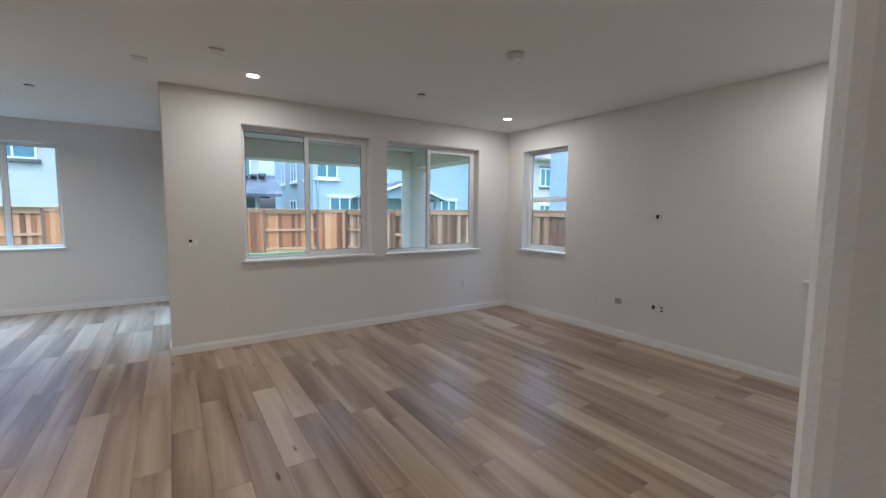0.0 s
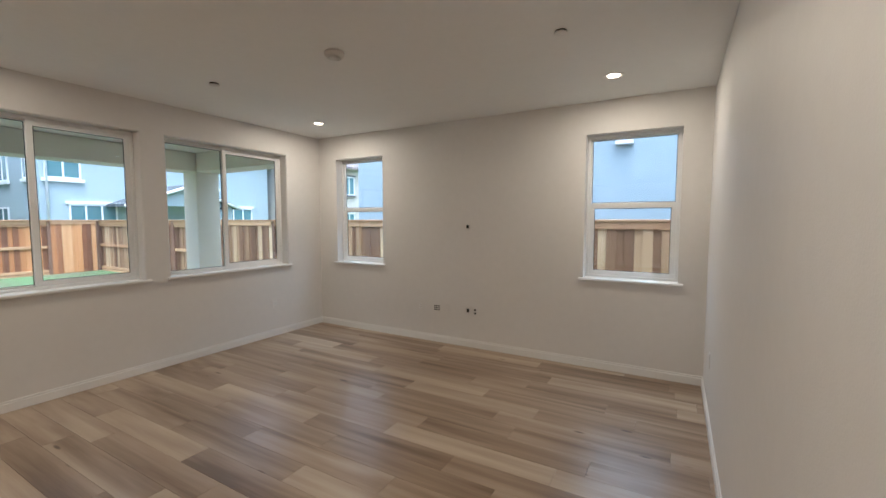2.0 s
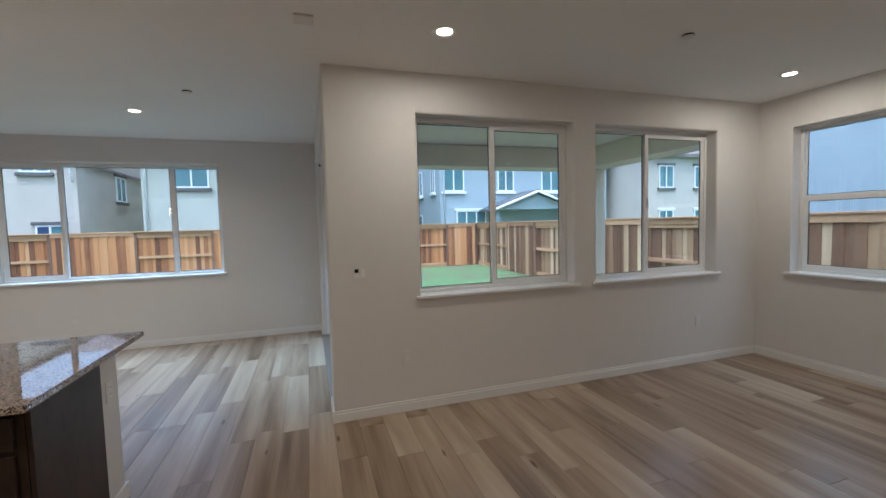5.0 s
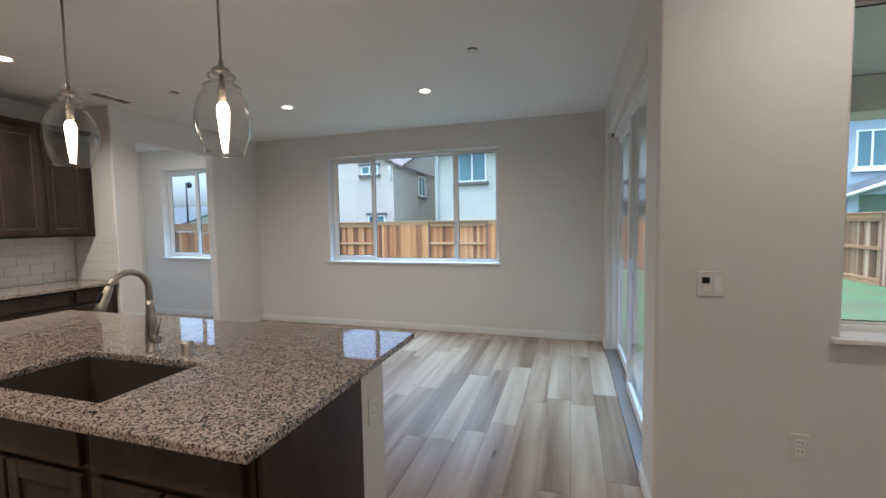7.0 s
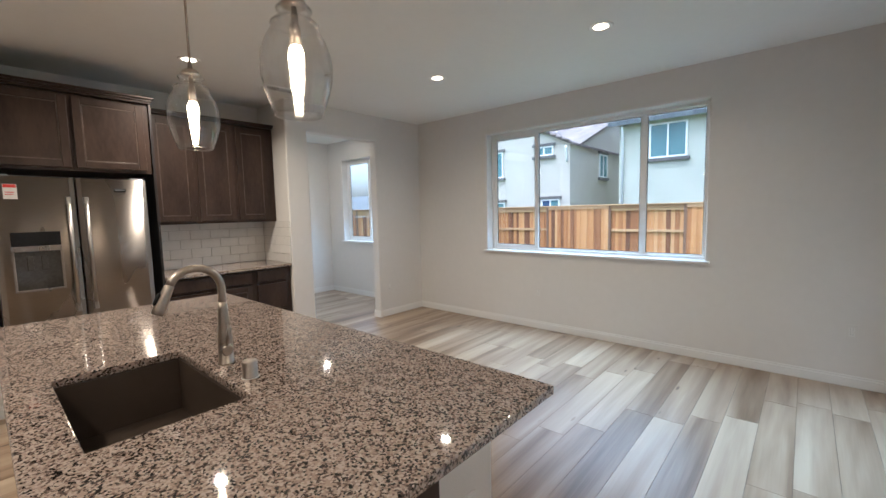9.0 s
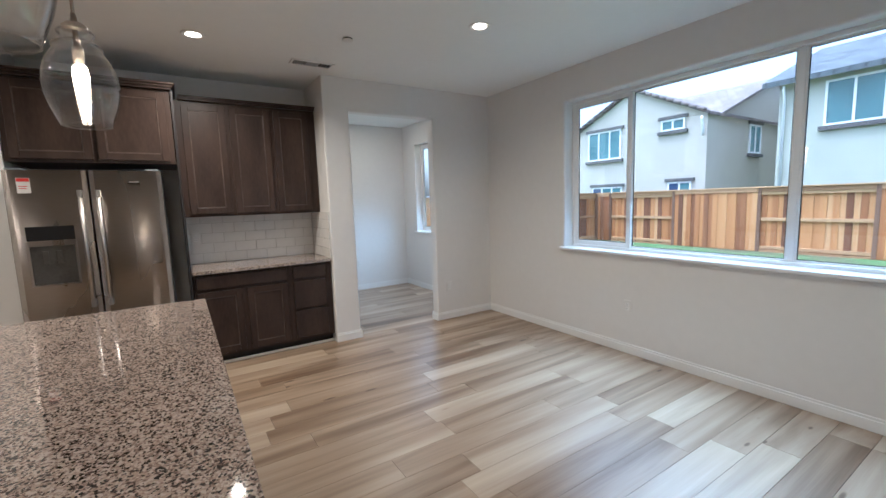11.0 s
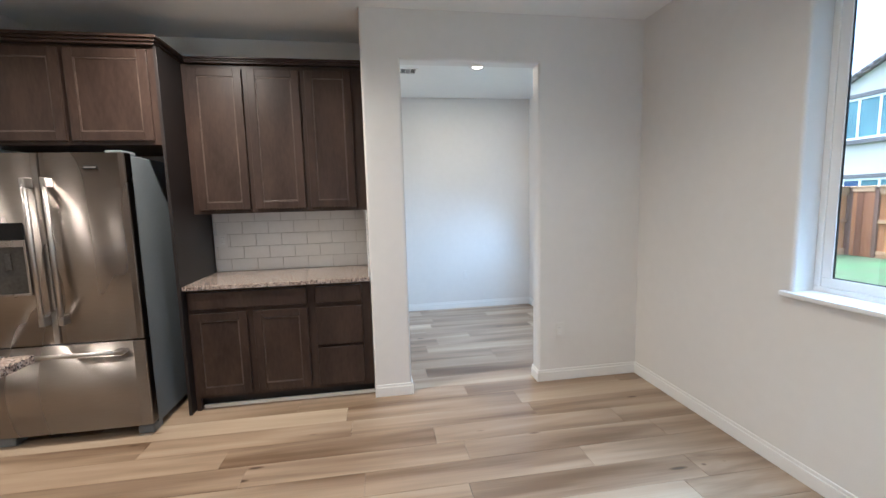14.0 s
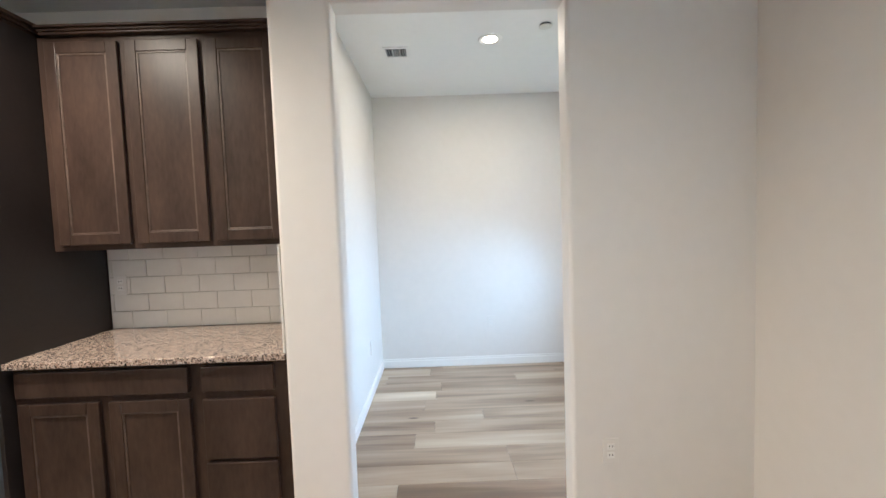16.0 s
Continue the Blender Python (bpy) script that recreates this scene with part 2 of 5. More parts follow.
def plank_of():
    """Oak-look vinyl: a tone for each plank, some pale, soft streaks along y and small dark knots."""
    m, n, l, p = material("floor_plank", 0.3)
    p.inputs["Specular IOR Level"].default_value = 0.55
    v = coords(n, l)
    info, geo = n.new("ShaderNodeObjectInfo"), n.new("ShaderNodeNewGeometry")

    def calc(op, a, b, c=None):
        k = n.new("ShaderNodeMath")
        k.operation = op
        for i, q in enumerate((a, b, c)):
            if q is None:
                continue
            if isinstance(q, (int, float)):
                k.inputs[i].default_value = q
            else:
                l.new(q, k.inputs[i])
        return k.outputs[0]

    tone = calc("FRACT", calc("ADD", info.outputs["Random"], geo.outputs["Random Per Island"]), 0)
    shift = n.new("ShaderNodeVectorMath")
    l.new(v.outputs[0], shift.inputs[0])
    l.new(calc("MULTIPLY", tone, 41.0), shift.inputs[1])

    def field(kind, stretch, **values):
        mp = n.new("ShaderNodeMapping")
        mp.inputs["Scale"].default_value = stretch
        l.new(shift.outputs[0], mp.inputs["Vector"])
        t = add(n, kind, **values)
        l.new(mp.outputs[0], t.inputs["Vector"])
        return t

    streak = field("ShaderNodeTexNoise", (8, 0.6, 1), Scale=1.0, Detail=3.0, Roughness=0.5, Distortion=0.3)
    band = field("ShaderNodeTexNoise", (5, 0.55, 1), Scale=1.0, Detail=2.0)
    fibre = field("ShaderNodeTexNoise", (160, 5, 1), Scale=1.0, Detail=3.0)
    knot = field("ShaderNodeTexVoronoi", (9, 2.6, 1), Scale=1.0)
    spot = ramp(n, [(0.03, (1, 1, 1)), (0.13, (0, 0, 0))])
    l.new(knot.outputs["Distance"], spot.inputs[0])
    pick = n.new("ShaderNodeSeparateColor")
    l.new(knot.outputs["Color"], pick.inputs[0])
    some = calc("GREATER_THAN", pick.outputs[0], 0.72)
    level = ramp(n, [(0.0, (0.405, 0.405, 0.405)), (0.8, (0.49, 0.49, 0.49)), (0.83, (0.57, 0.57, 0.57)), (1.0, (0.635, 0.635, 0.635))])
    l.new(tone, level.inputs[0])
    value = calc("MULTIPLY_ADD", calc("SUBTRACT", streak.outputs["Fac"], 0.5), 0.9, level.outputs[0])
    value = calc("MULTIPLY_ADD", calc("SUBTRACT", band.outputs["Fac"], 0.5), 0.25, value)
    value = calc("MULTIPLY_ADD", calc("SUBTRACT", fibre.outputs["Fac"], 0.5), 0.12, value)
    value = calc("MULTIPLY_ADD", calc("MULTIPLY", spot.outputs[0], some), -0.5, value)
    r = ramp(n, [(0.0, (0.06, 0.033, 0.017)), (0.26, (0.15, 0.095, 0.054)), (0.5, (0.325, 0.238, 0.16)), (0.75, (0.47, 0.38, 0.275)), (1.0, (0.64, 0.555, 0.44))])
    l.new(value, r.inputs[0])
    l.new(r.outputs[0], p.inputs["Base Color"])
    rough = ramp(n, [(0.0, (0.38, 0.38, 0.38)), (1.0, (0.28, 0.28, 0.28))])
    l.new(streak.outputs["Fac"], rough.inputs[0])
    l.new(rough.outputs[0], p.inputs["Roughness"])
    bp = add(n, "ShaderNodeBump", Strength=0.12, Distance=0.001)
    l.new(fibre.outputs["Fac"], bp.inputs["Height"])
    l.new(bp.outputs[0], p.inputs["Normal"])
    return m


def steel_of():
    m, n, l, p = material("brushed_steel", 0.28, 1.0)
    p.inputs["Anisotropic"].default_value = 1.0
    upright = n.new("ShaderNodeCombineXYZ")
    upright.inputs[2].default_value = 1.0
    l.new(upright.outputs[0], p.inputs["Tangent"])
    v = coords(n, l, (1, 0.02, 1))
    g = add(n, "ShaderNodeTexNoise", Scale=600.0, Detail=2.0)
    big = add(n, "ShaderNodeTexNoise", Scale=3.5, Detail=1.0)
    l.new(v.outputs[0], g.inputs["Vector"])
    l.new(coords(n, l, (1, 1, 0.22)).outputs[0], big.inputs["Vector"])
    r = ramp(n, [(0.2, (0.27, 0.242, 0.22)), (0.8, (0.31, 0.282, 0.26))])
    l.new(g.outputs["Fac"], r.inputs[0])
    l.new(r.outputs[0], p.inputs["Base Color"])
    rr = ramp(n, [(0.3, (0.25, 0.25, 0.25)), (0.7, (0.3, 0.3, 0.3))])
    l.new(big.outputs["Fac"], rr.inputs[0])
    l.new(rr.outputs[0], p.inputs["Roughness"])
    bp = add(n, "ShaderNodeBump", Strength=0.18, Distance=0.01)
    l.new(big.outputs["Fac"], bp.inputs["Height"])
    l.new(bp.outputs[0], p.inputs["Normal"])
    return m


def roof_of(name, a, b):
    """Flat tiles in staggered courses of about 0.33 m, each of its own tone."""
    m, n, l, p = material(name, 0.75)
    v = coords(n, l, (1, 1, 1))
    tiles_ = add(n, "ShaderNodeTexBrick", Scale=1.0)
    tiles_.inputs["Color1"].default_value, tiles_.inputs["Color2"].default_value, tiles_.inputs["Mortar"].default_value = (*a, 1), (*b, 1), (a[0] * 0.4, a[1] * 0.4, a[2] * 0.4, 1)
    tiles_.inputs["Brick Width"].default_value, tiles_.inputs["Row Height"].default_value, tiles_.inputs["Mortar Size"].default_value = 0.32, 0.3, 0.02
    l.new(v.outputs[0], tiles_.inputs["Vector"])
    grime = add(n, "ShaderNodeTexNoise", Scale=2.0, Detail=5.0)
    l.new(v.outputs[0], grime.inputs["Vector"])
    mix = n.new("ShaderNodeMix")
    mix.data_type, mix.blend_type = "RGBA", "MULTIPLY"
    mix.inputs["Factor"].default_value = 0.6
    l.new(tiles_.outputs["Color"], mix.inputs["A"])
    shade = ramp(n, [(0.3, (0.6, 0.6, 0.6)), (0.7, (1.15, 1.12, 1.08))])
    l.new(grime.outputs["Fac"], shade.inputs[0])
    l.new(shade.outputs[0], mix.inputs["B"])
    l.new(mix.outputs["Result"], p.inputs["Base Color"])
    bp = add(n, "ShaderNodeBump", Strength=0.8, Distance=0.04)
    bp.invert = True
    l.new(tiles_.outputs["Fac"], bp.inputs["Height"])
    l.new(bp.outputs[0], p.inputs["Normal"])
    return m


PAINT = plain("wall_paint", (0.70, 0.683, 0.66), (0.735, 0.718, 0.695), 0.6, big=0.8, fine=14.0, bump=0.25, bump_scale=170.0)
CEILING = plain("ceiling_paint", (0.81, 0.81, 0.795), (0.84, 0.84, 0.825), 0.75, big=0.7, fine=18.0, bump=0.3, bump_scale=120.0)
TRIM = plain("white_trim", (0.78, 0.77, 0.755), (0.82, 0.815, 0.8), 0.35, bump=0.04)
VINYL = plain("white_vinyl", (0.78, 0.79, 0.79), (0.82, 0.825, 0.825), 0.32, bump=0.03)
PLASTIC = plain("white_plastic", (0.7, 0.685, 0.66), (0.73, 0.715, 0.69), 0.4, bump=0.0)
BLACK = plain("black_plastic", (0.008, 0.008, 0.009), (0.014, 0.014, 0.015), 0.35, bump=0.0)
GLASS = glazing("window_glass", (0.97, 0.99, 0.985))
BLACK.node_tree.nodes["Principled BSDF"].inputs["Specular IOR Level"].default_value = 0.25
SHADE_GLASS = thin_glass("clear_glass")
PLANK = plank_of()
SUBFLOOR = plain("floor_joint", (0.09, 0.066, 0.047), (0.12, 0.09, 0.066), 0.8)
CABINET = plain("dark_stained_wood", (0.024, 0.0152, 0.0122), (0.054, 0.0345, 0.0265), 0.36, big=7.0, fine=55.0, bump=0.12, bump_scale=160.0, stretch=(1, 1, 0.3))
# The tall end panel is darker than the cabinet wood.
END_PANEL = plain("dark_end_panel", (0.011, 0.009, 0.009), (0.018, 0.014, 0.0135), 0.42, big=4.0, fine=60.0, bump=0.05)
CABINET.node_tree.nodes["Principled BSDF"].inputs["Specular IOR Level"].default_value = 0.25
RUBBED = plain("rubbed_stain_edge", (0.035, 0.022, 0.017), (0.11, 0.076, 0.06), 0.4, big=7.0, fine=30.0, bump=0.05)
# Cabinet wood darkened to paint in the shade of the toe recess.
SHADOW_WOOD = plain("shadow_dark_wood", (0.012, 0.009, 0.008), (0.018, 0.013, 0.011), 0.6)
GRANITE = granite_of()
STEEL = steel_of()
CHROME = plain("satin_nickel", (0.42, 0.37, 0.32), (0.5, 0.45, 0.39), 0.34, 1.0, bump=0.0)
HANDLE = plain("polished_steel", (0.42, 0.4, 0.38), (0.48, 0.46, 0.44), 0.36, 1.0, bump=0.0)
FRIDGE_SIDE = plain("grey_fridge_side", (0.135, 0.15, 0.163), (0.16, 0.176, 0.19), 0.5, bump=0.2, bump_scale=400.0)
DISPENSER = plain("glossy_grey_plastic", (0.05, 0.047, 0.043), (0.08, 0.075, 0.068), 0.1, big=6.0, bump=0.0)
COMPOSITE = plain("brown_composite", (0.05, 0.037, 0.028), (0.07, 0.052, 0.04), 0.42, big=6, fine=300, bump=0.1, bump_scale=700)
TILE = plain("white_tile", (0.72, 0.7, 0.67), (0.76, 0.745, 0.715), 0.12, big=5, fine=30, bump=0.05, bump_scale=25.0)
# White vent metal greyed to paint in the shade between the slats.
VENT_SHADE = plain("shaded_vent_metal", (0.34, 0.34, 0.335), (0.4, 0.4, 0.395), 0.45, bump=0.0)
GROUT = plain("grey_grout", (0.42, 0.4, 0.37), (0.5, 0.48, 0.45), 0.9)
BARE = plain("pale_raw_wood", (0.68, 0.63, 0.55), (0.76, 0.72, 0.64), 0.7, stretch=(1, 0.1, 1))
BULB_GLASS = glowing("bulb_glow", (1.0, 0.68, 0.37), BULB)
LED = glowing("downlight_glow", (1.0, 0.72, 0.45), 2.5)
FENCE = wood("cedar_board", [(0.1, (0.06, 0.025, 0.014)), (0.35, (0.2, 0.08, 0.035)), (0.55, (0.37, 0.155, 0.055)), (0.8, (0.5, 0.245, 0.095)), (1.0, (0.6, 0.38, 0.2))], 0.75, "z", 1.0, 0.3, 0.66)
OLD_FENCE = wood("weathered_board", [(0.1, (0.055, 0.028, 0.015)), (0.3, (0.15, 0.075, 0.036)), (0.5, (0.18, 0.095, 0.047)), (0.75, (0.35, 0.22, 0.117)), (1.0, (0.6, 0.45, 0.28))], 0.8, "z", 1.0, 0.4, 0.72)
FENCE_RAIL = wood("cedar_rail", [(0.2, (0.24, 0.115, 0.055)), (0.8, (0.5, 0.31, 0.16))], 0.75, "x", 1.0, 0.3, 0.4)
POST = wood("treated_post", [(0.2, (0.1, 0.055, 0.035)), (0.8, (0.22, 0.12, 0.075))], 0.8, "z", 1.0, 0.3, 0.4)
GRASS = plain("lawn", (0.11, 0.1, 0.055), (0.085, 0.2, 0.06), 0.9, big=0.9, fine=25.0, bump=1.0, bump_scale=60.0, distance=0.03)
CONCRETE = plain("concrete", (0.38, 0.37, 0.35), (0.48, 0.47, 0.45), 0.85, big=1.0, fine=40.0, bump=0.3)
STUCCO_CREAM = plain("cream_stucco", (0.47, 0.43, 0.37), (0.52, 0.48, 0.415), 0.9, fine=8.0, bump=0.6, bump_scale=45.0, distance=0.01)
STUCCO_BLUE = plain("blue_grey_stucco", (0.33, 0.395, 0.42), (0.37, 0.435, 0.46), 0.9, fine=8.0, bump=0.6, bump_scale=45.0, distance=0.01)
STUCCO_GREEN = plain("pale_green_stucco", (0.45, 0.455, 0.385), (0.5, 0.505, 0.43), 0.9, fine=8.0, bump=0.6, bump_scale=45.0, distance=0.01)
STUCCO_PATIO = plain("patio_stucco", (0.62, 0.57, 0.455), (0.67, 0.62, 0.5), 0.9, fine=8.0, bump=0.6, bump_scale=45.0, distance=0.01)
ROOF = roof_of("brown_roof_tile", (0.15, 0.125, 0.117), (0.3, 0.25, 0.237))
ROOF_SLATE = roof_of("slate_roof_tile", (0.06, 0.072, 0.085), (0.13, 0.15, 0.165))
DARK_TRIM = plain("dark_sill_trim", (0.1, 0.09, 0.085), (0.13, 0.12, 0.115), 0.7)
FAR_GLASS = plain("dark_window_glass", (0.08, 0.16, 0.18), (0.13, 0.24, 0.26), 0.05, bump=0.0)
RED = plain("red_print", (0.55, 0.03, 0.03), (0.6, 0.05, 0.04), 0.5, bump=0.0)
NAVY = plain("navy_print", (0.02, 0.05, 0.12), (0.03, 0.06, 0.14), 0.5, bump=0.0)

# ---- plan ----
EAST, NORTH, WEST, DINE, SOUTH, SLIDE, HIGH = 4.56, 5.13, -4.99, 8.225, 0.22, -0.01, 2.745
ALCOVE, ALC_S, ALC_N = -5.635, 3.79, 6.12
STUDY_W, STUDY_S, STUDY_N = -7.37, 6.2, 8.225
OUT, INN = 0.17, 0.125
TOP = HIGH + 0.06


def wall(name, axis, face, thick, u0, u1, openings=(), low=-0.02, high=TOP, paint=None, bevel=0.018, round_at=()):
    """An upright wall whose room side lies at face, thick metres deep (signed), from u0 to u1, with openings (u0, u1, z0, z1).
    The edges of the openings and the free ends named in round_at (u, side) are rounded."""
    us, zs = [u0, u1], [low, high]
    for o in openings:
        us += [o[0], o[1]]
        zs += [max(low, o[2]), o[3]]
    place = (lambda u, z, w: (u, w, z)) if axis == "y" else (lambda u, z, w: (w, u, z))
    bm = slab(us, zs, lambda u, z: not any(o[0] < u < o[1] and o[2] < z < o[3] for o in openings), face, face + thick, place)
    bmesh.ops.dissolve_limit(bm, angle_limit=0.01, verts=bm.verts, edges=bm.edges)
    weight = bm.edges.layers.float.new("bevel_weight_edge")
    iu, iw = (0, 1) if axis == "y" else (1, 0)
    for e in bm.edges:
        p, q = (v.co for v in e.verts)
        if abs(p[iw] - q[iw]) > 1e-4:
            continue
        mu, mz = (p[iu] + q[iu]) / 2, (p[2] + q[2]) / 2
        upright = abs(p[iu] - q[iu]) < 1e-4
        for o in openings:
            if (upright and min(abs(mu - o[0]), abs(mu - o[1])) < 1e-3) or (not upright and o[0] - 1e-3 < mu < o[1] + 1e-3 and min(abs(mz - o[2]), abs(mz - o[3])) < 1e-3):
                e[weight] = 1.0
        for u, w in round_at:
            if upright and abs(mu - u) < 1e-3 and abs(p[iw] - w) < 1e-3:
                e[weight] = 1.0
    ob = setting(name, bm, paint or PAINT, "painted plaster wall with a fine orange-peel texture", "wall")
    mod = ob.modifiers.new("soft_edges", "BEVEL")
    mod.width, mod.segments, mod.limit_method = bevel, 4, "WEIGHT"
    return ob


PIER = 3.51
WIN_A, WIN_B, WIN_D, WIN_S = (0.715, 2.2, 0.945, 2.425), (2.445, 3.96, 0.945, 2.425), (-3.745, -1.285, 0.935, 2.425), (-6.95, -5.75, 0.96, 2.4)
WIN_E1, WIN_E2 = (3.955, 4.79, 0.945, 2.415), (0.455, 1.32, 0.945, 2.42)
DOOR_SL = (5.45, 7.92, -0.1, 2.42)
PASS = (6.39, 7.395, -0.1, 2.412)
wall("wall_north", "y", NORTH, OUT, SLIDE + OUT, EAST + 0.08, [WIN_A, WIN_B])
wall("wall_east", "x", EAST, OUT, SOUTH - 0.06, NORTH + 0.08, [WIN_E1, WIN_E2])
wall("wall_south", "y", SOUTH, -INN, 0.28, EAST + 0.08, round_at=[(0.28, SOUTH), (0.28, SOUTH - INN)])
wall("wall_garden_door", "x", SLIDE, OUT, NORTH, DINE + 0.08, [DOOR_SL], round_at=[(NORTH, SLIDE)])
wall("wall_dining_north", "y", DINE, OUT, STUDY_W - 0.1, SLIDE + 0.09, [WIN_D, WIN_S])
wall("wall_dining_west", "x", WEST, -INN, ALC_N, DINE + 0.08, [PASS], round_at=[(ALC_N, WEST)])
wall("wall_alcove_north", "y", ALC_N, 0.08, ALCOVE - 0.06, WEST - INN)
wall("wall_alcove_back", "x", ALCOVE, -INN, ALC_S - 0.06, ALC_N + 0.06)
wall("wall_kitchen_west", "x", WEST, -INN, PIER, ALC_S, round_at=[(ALC_S, WEST), (PIER, WEST)])
wall("wall_hall_west", "x", ALCOVE, -INN, -3.1, ALC_S - 0.12)
wall("wall_alcove_south", "y", ALC_S, -0.12, ALCOVE - 0.06, WEST - INN)
wall("wall_study_west", "x", STUDY_W, -INN, STUDY_S - 0.06, STUDY_N + 0.08)
wall("wall_study_south", "y", STUDY_S, -0.075, STUDY_W - 0.06, ALCOVE - 0.02)
wall("wall_back_south", "y", -3.0, -INN, ALCOVE - 0.06, EAST + 0.2)
wall("wall_back_east", "x", EAST, INN, -3.06, SOUTH - 0.125 + 0.02)
setting("ceiling", slab([STUDY_W - 0.1, ALCOVE - 0.1, SLIDE + 0.1, EAST + 0.1], [-3.1, 3.7, NORTH + 0.1, STUDY_S - 0.05, DINE + 0.1],
        lambda u, v: not (u > SLIDE + 0.1 and v > NORTH + 0.1) and not (u < ALCOVE - 0.1 and v < STUDY_S - 0.05), HIGH, HIGH + 0.12, lambda u, v, w: (u, v, w)), CEILING, "matt white plaster ceiling", "ceiling")
setting("subfloor", slab([STUDY_W - 0.1, ALCOVE - 0.1, SLIDE + 0.16, EAST + 0.1], [-3.1, 3.7, NORTH + 0.1, STUDY_S - 0.05, DINE + 0.1],
        lambda u, v: not (u > SLIDE + 0.16 and v > NORTH + 0.1) and not (u < ALCOVE - 0.1 and v < STUDY_S - 0.05), -0.2, -0.006, lambda u, v, w: (u, v, w)), SUBFLOOR, "dark underlay below the floor planks", "floor")


# ---- baseboards ----
def baseboard(axis, face, out, u0, u1):
    """A stepped skirting board on the wall at face; out is the side of the room (+1 or -1)."""
    bm = bmesh.new()
    for d, z0, z1 in ((0.014, 0.0, 0.072), (0.009, 0.072, 0.092)):
        a, b = sorted((face, face + out * d))
        box(bm, *((u0, u1, a, b, z0, z1) if axis == "y" else (a, b, u0, u1, z0, z1)), bevel=0.003)
    setting("baseboard", bm, TRIM, "white painted stepped baseboard", "baseboard")


for row in (("y", NORTH, -1, SLIDE - 0.014, EAST), ("x", EAST, -1, SOUTH, NORTH - 0.014), ("y", SOUTH, 1, 0.266, EAST - 0.014), ("x", 0.28, -1, SOUTH - INN, SOUTH + 0.014),
            ("y", DINE, -1, WEST, SLIDE), ("x", WEST, 1, ALC_N, PASS[0]), ("x", WEST, 1, PASS[1], DINE - 0.014), ("x", SLIDE, -1, NORTH, DOOR_SL[0]), ("x", SLIDE, -1, DOOR_SL[1], DINE - 0.014),
            ("y", PASS[1], -1, WEST - INN, WEST + 0.014), ("y", PASS[0], 1, WEST - INN, WEST + 0.014), ("x", STUDY_W, 1, STUDY_S, STUDY_N), ("y", STUDY_N, -1, STUDY_W + 0.014, WEST - INN),
            ("y", STUDY_S, 1, STUDY_W + 0.014, ALCOVE), ("x", WEST - INN, -1, PASS[1], STUDY_N - 0.014), ("x", WEST, 1, PIER - 0.014, ALC_S), ("y", PIER, -1, WEST - INN, WEST), ("x", ALCOVE, 1, -3.0, ALC_S - 0.12)):
    baseboard(*row)


